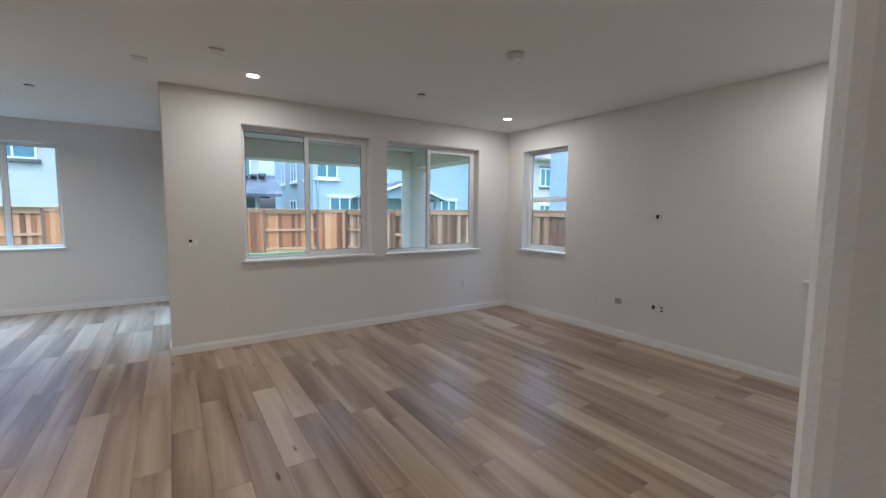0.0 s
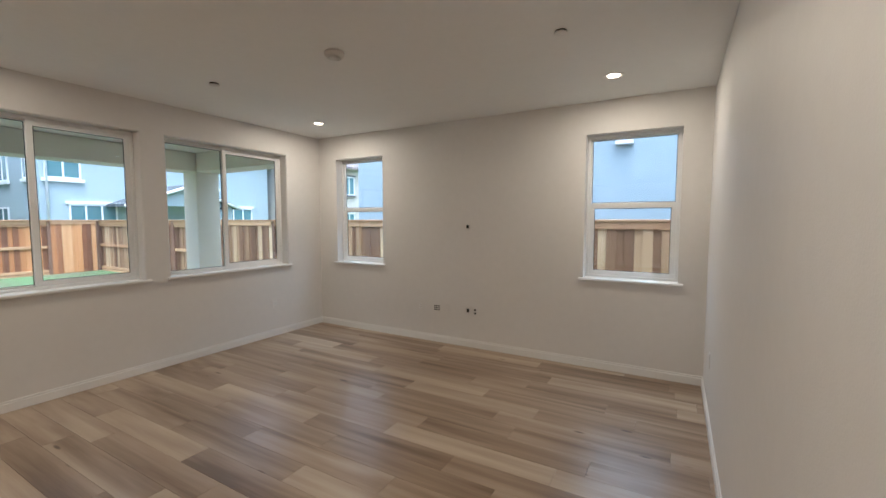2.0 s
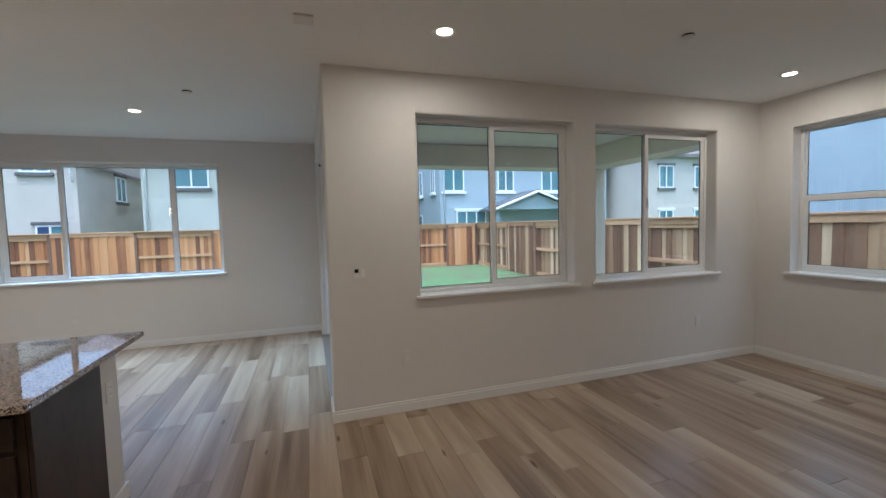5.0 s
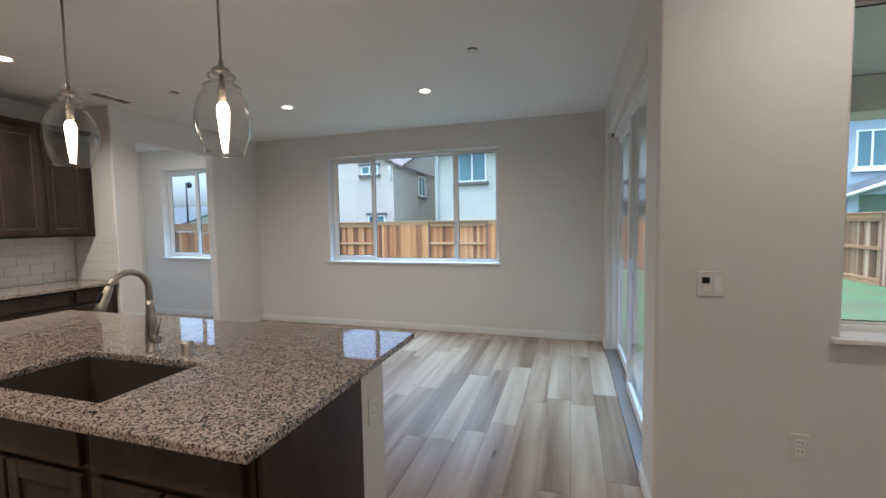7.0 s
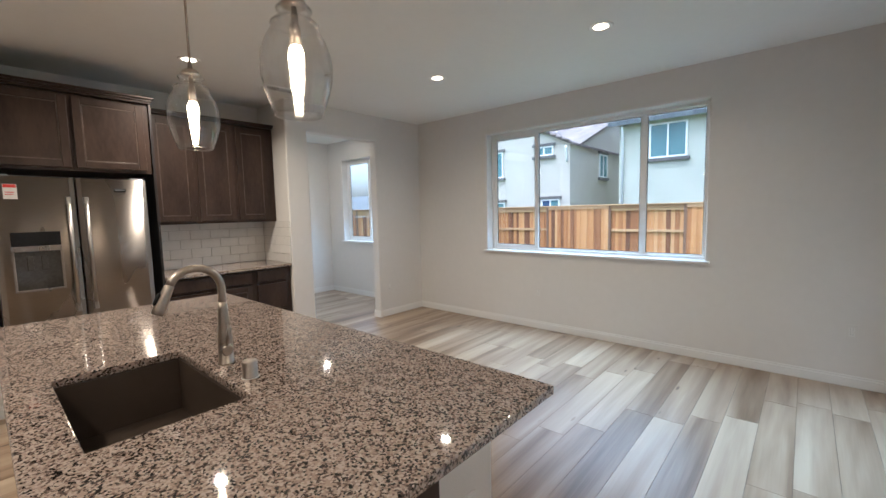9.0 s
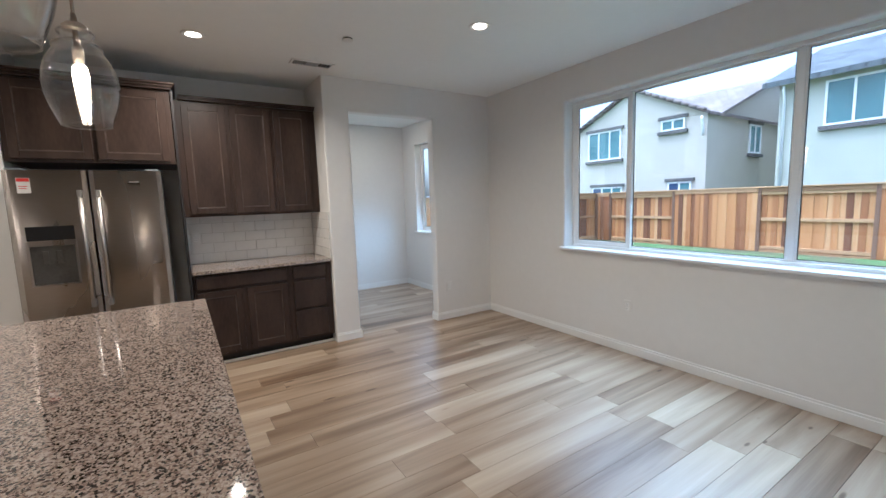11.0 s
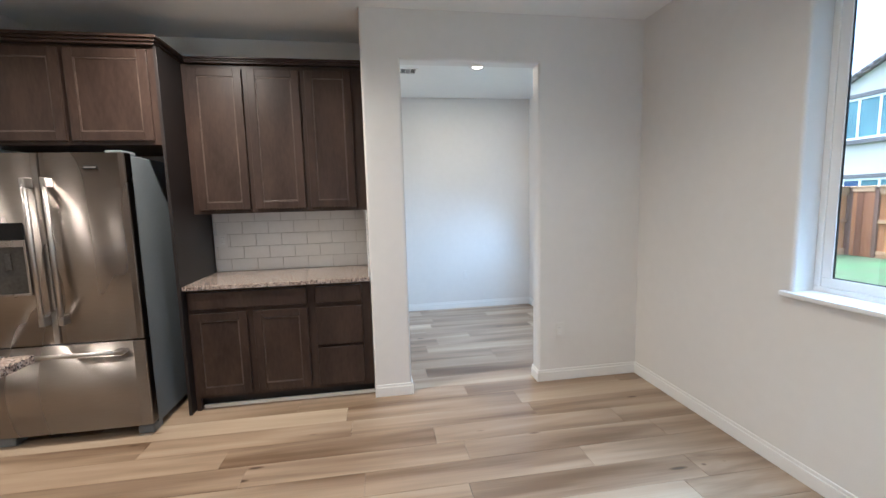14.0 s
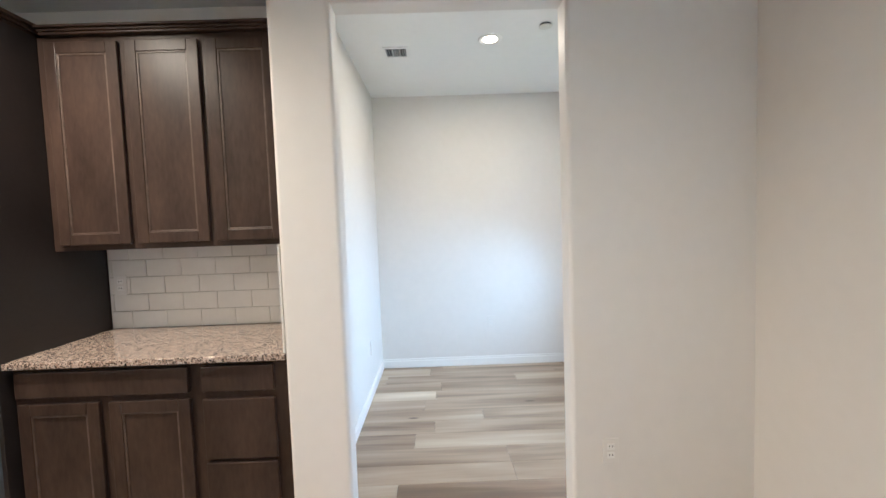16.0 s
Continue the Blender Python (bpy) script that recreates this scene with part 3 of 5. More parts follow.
# ---- windows ----
def window(name, axis, face, out, o, layout, label):
    """A vinyl window near the outer side of the opening o, with a wooden sill inside. layout: 'hung', or the mullions as shares of the width and which light slides."""
    u0, u1, z0, z1 = o
    a = lambda u, w, z: (u, face + out * w, z) if axis == "y" else (face + out * w, u, z)

    def bar(bm, ua, ub, za, zb, wa, wb, bevel=0.004):
        p, q = a(ua, wa, za), a(ub, wb, zb)
        box(bm, *[c for i in range(3) for c in sorted((p[i], q[i]))], bevel=bevel)

    mid = a((u0 + u1) / 2, 0, z0)
    win = thing(name, *mid, label, "window", kind="structure")
    f, d0, d1 = 0.03, 0.12, 0.178
    bm = bmesh.new()
    for r in ((u0, u1, z0, z0 + f), (u0, u1, z1 - f, z1), (u0, u0 + f, z0 + f, z1 - f), (u1 - f, u1, z0 + f, z1 - f)):
        bar(bm, *r, d0, d1)
    part("window_frame", bm, VINYL, win)
    bm = bmesh.new()
    bar(bm, u0 - 0.045, u1 + 0.045, z0 - 0.022, z0 + 0.004, -0.035, 0.0, 0.006)
    bar(bm, u0 + 0.002, u1 - 0.002, z0 - 0.018, z0 + 0.004, 0.001, 0.127, 0.0)
    part("window_sill", bm, TRIM, win, "white painted wooden sill")
    if layout == "hung":
        zm = z0 + 0.515 * (z1 - z0)
        cells = [(u0 + f, u1 - f, z0 + f, zm + 0.012, True), (u0 + f, u1 - f, zm + 0.012, z1 - f, False)]
    else:
        shares, moving = layout
        cuts = [u0 + f] + [u0 + c * (u1 - u0) for c in shares] + [u1 - f]
        cells = [(cuts[k], cuts[k + 1], z0 + f, z1 - f, k == moving) for k in range(len(cuts) - 1)]
        for c in shares:
            bm = bmesh.new()
            bar(bm, u0 + c * (u1 - u0) - 0.02, u0 + c * (u1 - u0) + 0.02, z0 + f, z1 - f, 0.15, 0.1765, 0.003)
            part("mullion", bm, VINYL, win)
    for ua, ub, za, zb, slides in cells:
        edge, wa, wb = (0.046, 0.127, 0.149) if slides else (0.014, 0.152, 0.175)
        if not slides and layout != "hung":
            ua, ub = ua + (0.02 if ua > u0 + f else 0.0), ub - (0.02 if ub < u1 - f else 0.0)
        elif slides and layout != "hung":
            ua, ub = ua - (0.034 if ua > u0 + f else 0.0), ub + (0.034 if ub < u1 - f else 0.0)
        bm = bmesh.new()
        for r in ((ua, ub, za, za + edge), (ua, ub, zb - edge, zb), (ua, ua + edge, za + edge, zb - edge), (ub - edge, ub, za + edge, zb - edge)):
            bar(bm, *r, wa, wb, 0.003)
        sash = part("sash" if slides else "bead", bm, VINYL, win)
        e, g = edge, 0.005
        bm = bmesh.new()
        for r in ((ua + e, ub - e, za + e, za + e + g), (ua + e, ub - e, zb - e - g, zb - e), (ua + e, ua + e + g, za + e + g, zb - e - g), (ub - e - g, ub - e, za + e + g, zb - e - g)):
            bar(bm, *r, (wa + wb) / 2 - 0.004, (wa + wb) / 2 + 0.004, 0.0)
        part("gasket", bm, BLACK, sash, "dark rubber glazing seal")
        bm = bmesh.new()
        bar(bm, ua + e - 0.004, ub - e + 0.004, za + e - 0.004, zb - e + 0.004, (wa + wb) / 2 - 0.002, (wa + wb) / 2 + 0.002, 0.0)
        part("pane", bm, GLASS, sash, shadow=False)
    bm = bmesh.new()
    if layout == "hung":
        for k in (0.3, 0.7):
            u = u0 + k * (u1 - u0)
            bar(bm, u - 0.025, u + 0.025, zm + 0.012, zm + 0.024, 0.128, 0.15, 0.003)
        part("sash_lock", bm, VINYL, win)
    else:
        c = u0 + shares[0] * (u1 - u0)
        bar(bm, c - 0.009, c + 0.009, (z0 + z1) / 2 - 0.05, (z0 + z1) / 2 + 0.05, 0.113, 0.127, 0.003)
        part("latch", bm, VINYL, win)


window("window_1", "y", NORTH, 1, WIN_A, ([0.495], 1), "two-pane white vinyl sliding window above the lawn")
window("window_2", "y", NORTH, 1, WIN_B, ([0.478], 1), "two-pane white vinyl sliding window beside the corner")
window("window_3", "x", EAST, 1, WIN_E1, "hung", "narrow white vinyl sash window facing the side fence")
window("window_4", "x", EAST, 1, WIN_E2, "hung", "white vinyl sash window facing a blue stucco house")
window("window_5", "y", DINE, 1, WIN_D, ([0.259, 0.76], 0), "wide three-pane white vinyl window in the dining space")
window("window_6", "y", STUDY_N, 1, WIN_S, ([0.5], 0), "white vinyl window in the side room")

# ---- sliding glass door ----
door = thing("door_1", 0.12, 6.7, 0, "white vinyl sliding glass door to the covered patio", "door", kind="structure")
y0, y1, z1 = DOOR_SL[0], DOOR_SL[1], DOOR_SL[3]
part("door_frame", boxes((0.05, 0.16, y0, y0 + 0.045, 0.012, z1), (0.05, 0.16, y1 - 0.045, y1, 0.012, z1), (0.05, 0.16, y0 + 0.045, y1 - 0.045, z1 - 0.05, z1), bevel=0.004), VINYL, door)
part("track", boxes((-0.02, 0.16, y0 + 0.045, y1 - 0.045, -0.006, 0.014), (0.07, 0.078, y0 + 0.05, y1 - 0.05, 0.014, 0.03), (0.11, 0.118, y0 + 0.05, y1 - 0.05, 0.014, 0.03), bevel=0.002), HANDLE, door, "aluminium threshold track")
ym = (y0 + y1) / 2
for xa, ya, yb in ((0.062, y0 + 0.045, ym + 0.035), (0.103, ym - 0.035, y1 - 0.045)):
    leaf = part("leaf", boxes((xa, xa + 0.035, ya, ya + 0.07, 0.03, z1 - 0.05), (xa, xa + 0.035, yb - 0.07, yb, 0.03, z1 - 0.05), (xa, xa + 0.035, ya + 0.07, yb - 0.07, 0.03, 0.11), (xa, xa + 0.035, ya + 0.07, yb - 0.07, z1 - 0.12, z1 - 0.05), bevel=0.004), VINYL, door)
    part("pane", boxes((xa + 0.015, xa + 0.019, ya + 0.065, yb - 0.065, 0.105, z1 - 0.115)), GLASS, leaf, shadow=False)
part("stop", boxes((0.03, 0.07, y1 - 0.08, y1 - 0.05, z1 - 0.05, z1 - 0.02), bevel=0.003), BLACK, door)

# ---- covered patio ----
setting("patio_slab", boxes((0.18, 4.9, NORTH + 0.18, 8.1, -0.3, -0.06)), CONCRETE, "grey concrete patio slab", "patio")
setting("patio_ceiling", boxes((0.17, 4.5, NORTH + 0.19, 7.86, 2.655, 2.75)), STUCCO_PATIO, "stucco ceiling of the covered patio", "ceiling")
setting("patio_beam", boxes((0.17, 4.45, 7.42, 7.82, 2.345, 2.652), bevel=0.01), STUCCO_PATIO, "grey-green stucco beam along the patio edge", "beam")
setting("patio_beam_side", boxes((4.05, 4.445, NORTH + 0.18, 7.415, 2.347, 2.65), bevel=0.01), STUCCO_PATIO, "grey-green stucco beam at the patio side", "beam")
setting("patio_column", boxes((4.05, 4.44, 7.425, 7.815, -0.059, 2.343), bevel=0.012), STUCCO_PATIO, "square grey-green stucco column", "column")

# ---- ground and fences ----
setting("ground", boxes((-400, 400, -400, 400, -0.9, -0.25)), GRASS, "green lawn reaching to the horizon", "ground")
BOARD_W, FENCE_LOW, FENCE_TOP = 0.14, -0.24, 1.56


def fence(axis, at, inside, posts, first_railed, label, boards=None):
    """A board fence with posts at the given places; every other panel shows its rails on the garden side (inside: +1 or -1)."""
    fen = thing("fence", *((posts[0], at, -0.25) if axis == "y" else (at, posts[0], -0.25)), label, "fence")
    put = lambda u, w: (u, at + inside * w) if axis == "y" else (at + inside * w, u)

    def block(ua, ub, wa, wb, za, zb, bevel=0.006):
        p, q = put(ua, wa), put(ub, wb)
        return boxes((min(p[0], q[0]), max(p[0], q[0]), min(p[1], q[1]), max(p[1], q[1]), za, zb), bevel=bevel)

    for u in posts:
        part("post", block(u - 0.045, u + 0.045, -0.045, 0.045, -0.4, FENCE_TOP - 0.04), POST, fen, "dark treated post")
    board = mesh_of("board", boxes((-BOARD_W / 2, BOARD_W / 2, -0.008, 0.008, 0, FENCE_TOP - FENCE_LOW - 0.06), bevel=0.003), boards or FENCE)
    for i, (a, b) in enumerate(zip(posts, posts[1:])):
        a, b = a + 0.045, b - 0.045
        railed = (i % 2 == 0) == first_railed
        front = -1 if railed else 1
        n = round((b - a) / 0.128)
        for k in range(n):
            ob = new("board", board)
            u = a + (k + 0.5) * (b - a) / n
            x, y = put(u, front * (0.028 + (0.017 if k % 2 else 0.0)))
            ob.parent = fen
            ob.matrix_parent_inverse = Matrix.Translation(-fen.location)
            ob.matrix_basis = pose(x, y, FENCE_LOW + random.uniform(-0.01, 0.01), 0, random.uniform(-0.3, 0.3), 0 if axis == "y" else 90)
        for z in (-0.13, 0.66, 1.38):
            part("rail", block(a, b, -0.019, 0.019, z - 0.045, z + 0.045), FENCE_RAIL, fen)
        part("kickboard", block(a, b, -0.02, 0.02, -0.3, -0.2), FENCE_RAIL, fen)
        part("top_trim", block(a, b, 0.05 if front > 0 else 0.021, 0.068 if front > 0 else 0.039, FENCE_TOP - 0.15, FENCE_TOP - 0.035), FENCE_RAIL, fen)
    part("cap", block(posts[0] - 0.06, posts[-1] + 0.06, -0.085, 0.085, FENCE_TOP - 0.036, FENCE_TOP), FENCE_RAIL, fen)


NF, EF, WF = 18.5, 6.86, -11.16
fence("y", NF, -1, [WF + 0.1, -10.49, -8.127, -5.765, -3.427, -1.15, 1.05, 3.26, 5.46, EF - 0.1], False, "orange cedar board fence along the back of the lawn")
fence("x", EF, -1, [-4.4, -2.15, 0.1, 2.35, 4.6, 6.85, 9.1, 11.35, 13.65, 15.6, NF + 0.06], False, "weathered cedar board fence beside the neighbouring house", OLD_FENCE)
fence("x", WF, 1, [4.9, 7.15, 9.4, 11.65, 13.9, 16.15, NF + 0.06], False, "cedar board fence at the far side of the lawn")


# ---- neighbouring houses ----
def far_window(house, axis, face, out, u0, u1, z0, z1, bars=1, sill=True, trim=None):
    """A trimmed window on a house wall at face, seen from the side out (+1 or -1)."""
    def block(ua, ub, wa, wb, za, zb):
        p = (ua, face + out * wa, za, ub, face + out * wb, zb) if axis == "y" else (face + out * wa, ua, za, face + out * wb, ub, zb)
        return (min(p[0], p[3]), max(p[0], p[3]), min(p[1], p[4]), max(p[1], p[4]), za, zb)

    f = 0.06
    rows = [block(u0, u1, 0, 0.05, z0, z0 + f), block(u0, u1, 0, 0.05, z1 - f, z1), block(u0, u0 + f, 0, 0.05, z0 + f, z1 - f), block(u1 - f, u1, 0, 0.05, z0 + f, z1 - f)]
    for k in range(1, bars + 1):
        u = u0 + (u1 - u0) * k / (bars + 1)
        rows.append(block(u - 0.03, u + 0.03, 0, 0.045, z0 + f, z1 - f))
    win = part("window", boxes(*rows), VINYL, house, "white framed window")
    part("pane", boxes(block(u0 + f, u1 - f, 0.005, 0.02, z0 + f, z1 - f)), FAR_GLASS, win)
    if trim is not None:
        part("sill", boxes(block(u0 - 0.1, u1 + 0.1, 0, 0.1, z0 - 0.13, z0 - 0.005)), trim, win)
        if sill:
            part("head_trim", boxes(block(u0 - 0.1, u1 + 0.1, 0, 0.08, z1 + 0.005, z1 + 0.12)), trim, win)


def gable(x0, x1, y0, y1, z, rise, along="y", over=0.35, thick=0.16):
    """A gable roof over the rectangle, with its ridge along an axis."""
    bm = bmesh.new()
    if along == "y":
        xm = (x0 + x1) / 2
        k = rise / (xm - x0)
        prof = [(x0 - over, z - over * k), (xm, z + rise), (x1 + over, z - over * k)]
        ends = (y0 - over, y1 + over)
        pt = lambda p, e, d: (p[0], e, p[1] + d)
    else:
        ym_ = (y0 + y1) / 2
        k = rise / (ym_ - y0)
        prof = [(y0 - over, z - over * k), (ym_, z + rise), (y1 + over, z - over * k)]
        ends = (x0 - over, x1 + over)
        pt = lambda p, e, d: (e, p[0], p[1] + d)
    vs = [[[bm.verts.new(pt(p, e, d)) for p in prof] for d in (0, thick)] for e in ends]
    for s in (0, 1):
        for d in (0, 1):
            bm.faces.new((vs[0][d][s], vs[0][d][s + 1], vs[1][d][s + 1], vs[1][d][s]))
    for e in (0, 1):
        for s in (0, 1):
            bm.faces.new((vs[e][0][s], vs[e][0][s + 1], vs[e][1][s + 1], vs[e][1][s]))
    for s in (0, 2):
        bm.faces.new((vs[0][0][s], vs[1][0][s], vs[1][1][s], vs[0][1][s]))
    bmesh.ops.recalc_face_normals(bm, faces=bm.faces)
    return bm


def gable_end(x0, x1, y0, y1, z, rise, along="y"):
    """The wall that fills the two gables under such a roof."""
    bm = bmesh.new()
    if along == "y":
        tri = [(x0, z), (x1, z), ((x0 + x1) / 2, z + rise)]
        a, b = [bm.verts.new((u, y0, h)) for u, h in tri], [bm.verts.new((u, y1, h)) for u, h in tri]
    else:
        tri = [(y0, z), (y1, z), ((y0 + y1) / 2, z + rise)]
        a, b = [bm.verts.new((x0, u, h)) for u, h in tri], [bm.verts.new((x1, u, h)) for u, h in tri]
    bm.faces.new(a), bm.faces.new(b)
    for i in range(3):
        bm.faces.new((a[i], a[(i + 1) % 3], b[(i + 1) % 3], b[i]))
    bmesh.ops.recalc_face_normals(bm, faces=bm.faces)
    return bm


def house(x0, x1, y0, y1, eave, rise, along, stucco, roof, label, over=0.35, thick=0.16):
    h = thing("house", (x0 + x1) / 2, (y0 + y1) / 2, -0.25, label, "house")
    part("wall", boxes((x0, x1, y0, y1, -0.3, eave)), stucco, h)
    part("gable_wall", gable_end(x0, x1, y0, y1, eave + 0.004, rise, along), stucco, h)
    part("roof", gable(x0, x1, y0, y1, eave, rise, along, over, thick), roof, h, "tiled roof")
    return h


def spout(h, x, y, z0, z1):
    part("downpipe", tube([(x, y, z0), (x, y, z1 - 0.35), (x + 0.02, y - 0.16, z1 - 0.12), (x + 0.02, y - 0.16, z1)], 0.04, 8), VINYL, h, "white rain pipe")


a_house = house(6.25, 16.4, 21.8, 31.0, 5.4, 1.6, "x", STUCCO_BLUE, ROOF_SLATE, "two-storey blue-grey stucco house with white window trim")
for u in ((6.42, 7.55), (9.45, 10.4), (12.08, 13.3)):
    far_window(a_house, "y", 21.8, -1, *u, 3.2, 4.55, 1, False, VINYL)
for u in ((7.1, 8.75), (13.6, 15.3)):
    far_window(a_house, "y", 21.8, -1, *u, 0.9, 2.2, 2, True, VINYL)
for v in ((22.6, 23.3), (25.0, 26.3), (28.0, 28.8)):
    far_window(a_house, "x", 6.25, -1, *v, 3.2, 4.6, 1, False, VINYL)
far_window(a_house, "x", 6.25, -1, 25.2, 26.6, 0.9, 2.1, 1, False, VINYL)
part("porch_roof", gable(8.6, 13.2, 20.4, 21.78, 2.2, 0.85, "y", 0.25, 0.12), ROOF_SLATE, a_house, "small gabled porch roof")
for e in (1, -1):
    part("barge_board", tube([(10.9, 20.13, 3.07), (10.9 + e * 2.56, 20.13, 2.12)], 0.07, 4), VINYL, a_house, "white barge board")
part("porch_gable", gable_end(8.6, 13.2, 20.4, 21.78, 2.19, 0.8), STUCCO_BLUE, a_house)
for x in (8.75, 13.05):
    part("porch_post", boxes((x - 0.14, x + 0.14, 20.42, 20.7, -0.3, 2.19)), STUCCO_BLUE, a_house)
spout(a_house, 6.45, 21.7, -0.2, 5.2)

b_house = house(16.9, 28, 19.5, 27.5, 5.0, 1.7, "x", STUCCO_CREAM, ROOF, "two-storey pale stucco house beyond the corner fence")
for u in ((17.9, 18.9), (20.4, 21.4), (23.5, 24.8)):
    far_window(b_house, "y", 19.5, -1, *u, 3.2, 4.4, 1, True, DARK_TRIM)
    far_window(b_house, "y", 19.5, -1, *u, 0.9, 2.0, 1, True, VINYL)

c_house = house(-6.3, 3.55, 21.0, 30.0, 4.75, 1.7, "x", STUCCO_GREEN, ROOF_SLATE, "two-storey pale green-grey stucco house with slate tiles")
far_window(c_house, "y", 21.0, -1, -5.2, -3.92, 3.27, 4.55, 1, False, DARK_TRIM)
far_window(c_house, "y", 21.0, -1, -0.6, 0.7, 3.2, 4.5, 1, False, VINYL)
far_window(c_house, "y", 21.0, -1, 2.45, 3.2, 3.0, 4.2, 1, False, VINYL)
part("porch_roof", gable(-1.6, 4.0, 19.8, 22.2, 2.25, 0.75, "x", 0.25, 0.12), ROOF_SLATE, c_house, "low tiled porch roof")
far_window(c_house, "y", 21.0, -1, 1.2, 3.4, 0.9, 2.1, 2, False, VINYL)
for k in range(9):
    x = 0.6 + 0.36 * k
    part("roof_tile_stack", boxes((x, x + 0.26, 20.45, 20.85, 2.98 + 0.03 * (k % 3), 3.06 + 0.05 * (k % 3)), bevel=0.01), ROOF_SLATE, c_house, "loose stacked roof tiles")
spout(c_house, -6.15, 20.92, -0.2, 4.6)

d_house = house(-13.75, -8.1, 20.4, 29.0, 4.15, 1.35, "y", STUCCO_CREAM, ROOF, "two-storey cream stucco house with a gable towards the lawn", 0.14, 0.1)
part("main_roof", gable(-14.35, -8.1, 21.2, 30.5, 4.15, 1.75, "x", 0.16, 0.1), ROOF, d_house, "brown tiled main roof")
part("main_gable", gable_end(-14.35, -8.105, 21.2, 30.5, 4.12, 1.71, "x"), STUCCO_CREAM, d_house)
far_window(d_house, "y", 20.4, -1, -12.98, -11.38, 2.95, 4.15, 2, True, DARK_TRIM)
far_window(d_house, "y", 20.4, -1, -9.72, -8.84, 3.75, 4.15, 1, True, DARK_TRIM)
far_window(d_house, "y", 20.4, -1, -9.4, -8.55, 0.9, 1.87, 1, True, DARK_TRIM)
far_window(d_house, "y", 20.4, -1, -12.75, -11.3, 0.9, 1.8, 2, True, DARK_TRIM)
far_window(d_house, "x", -8.1, 1, 23.6, 24.6, 2.9, 4.0, 1, True, DARK_TRIM)
slope = math.atan2(1.35, 2.825)
rake_tile = mesh_of("rake_tile", tube([(0, 0, 0), (0.31, 0, 0.015)], [0.075, 0.06], 10), ROOF)
for e in (1, -1):
    for k in range(10):
        d = 0.1 + 0.3 * k
        o = new("rake_tile", rake_tile)
        o.parent = d_house
        o.matrix_parent_inverse = Matrix.Translation(-d_house.location)
        o.matrix_basis = pose(-10.925 + e * d * math.cos(slope), 20.29, 5.585 - d * math.sin(slope), 0, 0, 0 if e > 0 else 180) @ pose(0, 0, 0, 0, math.degrees(slope), 0)
spout(d_house, -8.2, 20.32, 3.4, 4.05)
for u, z in ((-9.36, 1.55), (-12.7, 1.45)):
    part("window_label", boxes((u, u + 0.4, 20.36, 20.37, z, z + 0.28)), NAVY, d_house, "dark blue window sticker")

e_house = house(8.25, 17.0, -8.0, 7.6, 5.6, 1.6, "y", STUCCO_BLUE, ROOF_SLATE, "blue-grey stucco house wall close behind the fence")
part("wall_vent", boxes((8.13, 8.25, 1.2, 1.5, 2.9, 3.08), bevel=0.01), VINYL, e_house, "white dryer vent hood")

house(-44, -32, 30, 40, 1.7, 1.6, "x", STUCCO_CREAM, ROOF_SLATE, "distant low house with a tiled roof")
lamp = thing("street_lamp", -26.5, 25.8, -0.25, "dark metal street lamp beyond the fence", "street lamp")
part("pole", tube([(-26.5, 25.8, -0.3), (-26.5, 25.8, 4.6)], [0.09, 0.05], 10), BLACK, lamp)
part("arm", tube([(-26.5, 25.8, 4.45), (-25.9, 25.5, 4.65)], 0.03, 8), BLACK, lamp)
part("lantern", lathe([(0.02, 0.42), (0.2, 0.3), (0.16, 0.02), (0.1, 0.0)], -25.9, 25.5, 4.2, 12), BLACK, lamp)

# ---- kitchen cabinets ----
def shaker(parent, axis_face, y0, y1, z0, z1, stile=0.055, name="door"):
    """A framed door on a cabinet front at x = axis_face, facing +x: a raised frame and a sunken panel."""
    x = axis_face
    frame_ = boxes((x, x + 0.02, y0, y0 + stile, z0, z1), (x, x + 0.02, y1 - stile, y1, z0, z1), (x, x + 0.0198, y0 + stile, y1 - stile, z0, z0 + stile), (x, x + 0.0198, y0 + stile, y1 - stile, z1 - stile, z1), bevel=0.003)
    d = part(name, frame_, CABINET, parent)
    bm = boxes((x + 0.002, x + 0.011, y0 + stile - 0.004, y1 - stile + 0.004, z0 + stile - 0.004, z1 - stile + 0.004))
    part("panel", bm, CABINET, d)
    bead = bmesh.new()
    for r in ((y0 + stile, y0 + stile + 0.009, z0 + stile, z1 - stile), (y1 - stile - 0.009, y1 - stile, z0 + stile, z1 - stile), (y0 + stile + 0.009, y1 - stile - 0.009, z0 + stile, z0 + stile + 0.009), (y0 + stile + 0.009, y1 - stile - 0.009, z1 - stile - 0.009, z1 - stile)):
        box(bead, x + 0.011, x + 0.016, *r, bevel=0.002)
    part("bead", bead, RUBBED, d, "moulding with the stain rubbed thin")
    return d


def flat_drawer(parent, x, y0, y1, z0, z1):
    return part("drawer_front", boxes((x, x + 0.025, y0, y1, z0, z1), bevel=0.004), CABINET, parent)


FR = -5.0
over = thing("fridge_cabinet", FR, 4.3, 1.84, "dark-stained wooden cabinet above the refrigerator with two doors", "cabinet")
part("body", boxes((ALCOVE + 0.005, FR, ALC_S + 0.006, 4.838, 1.845, 2.45)), CABINET, over)
shaker(over, FR, 3.83, 4.3, 1.87, 2.43)
shaker(over, FR, 4.33, 4.8, 1.87, 2.43)
bm = bmesh.new()
for d, za, zb in ((0.012, 2.452, 2.47), (0.026, 2.47, 2.488), (0.042, 2.488, 2.505)):
    box(bm, ALCOVE + 0.005, FR + d + 0.02, ALC_S + 0.006, 4.84 + d, za, zb, bevel=0.003)
part("crown", bm, CABINET, over)
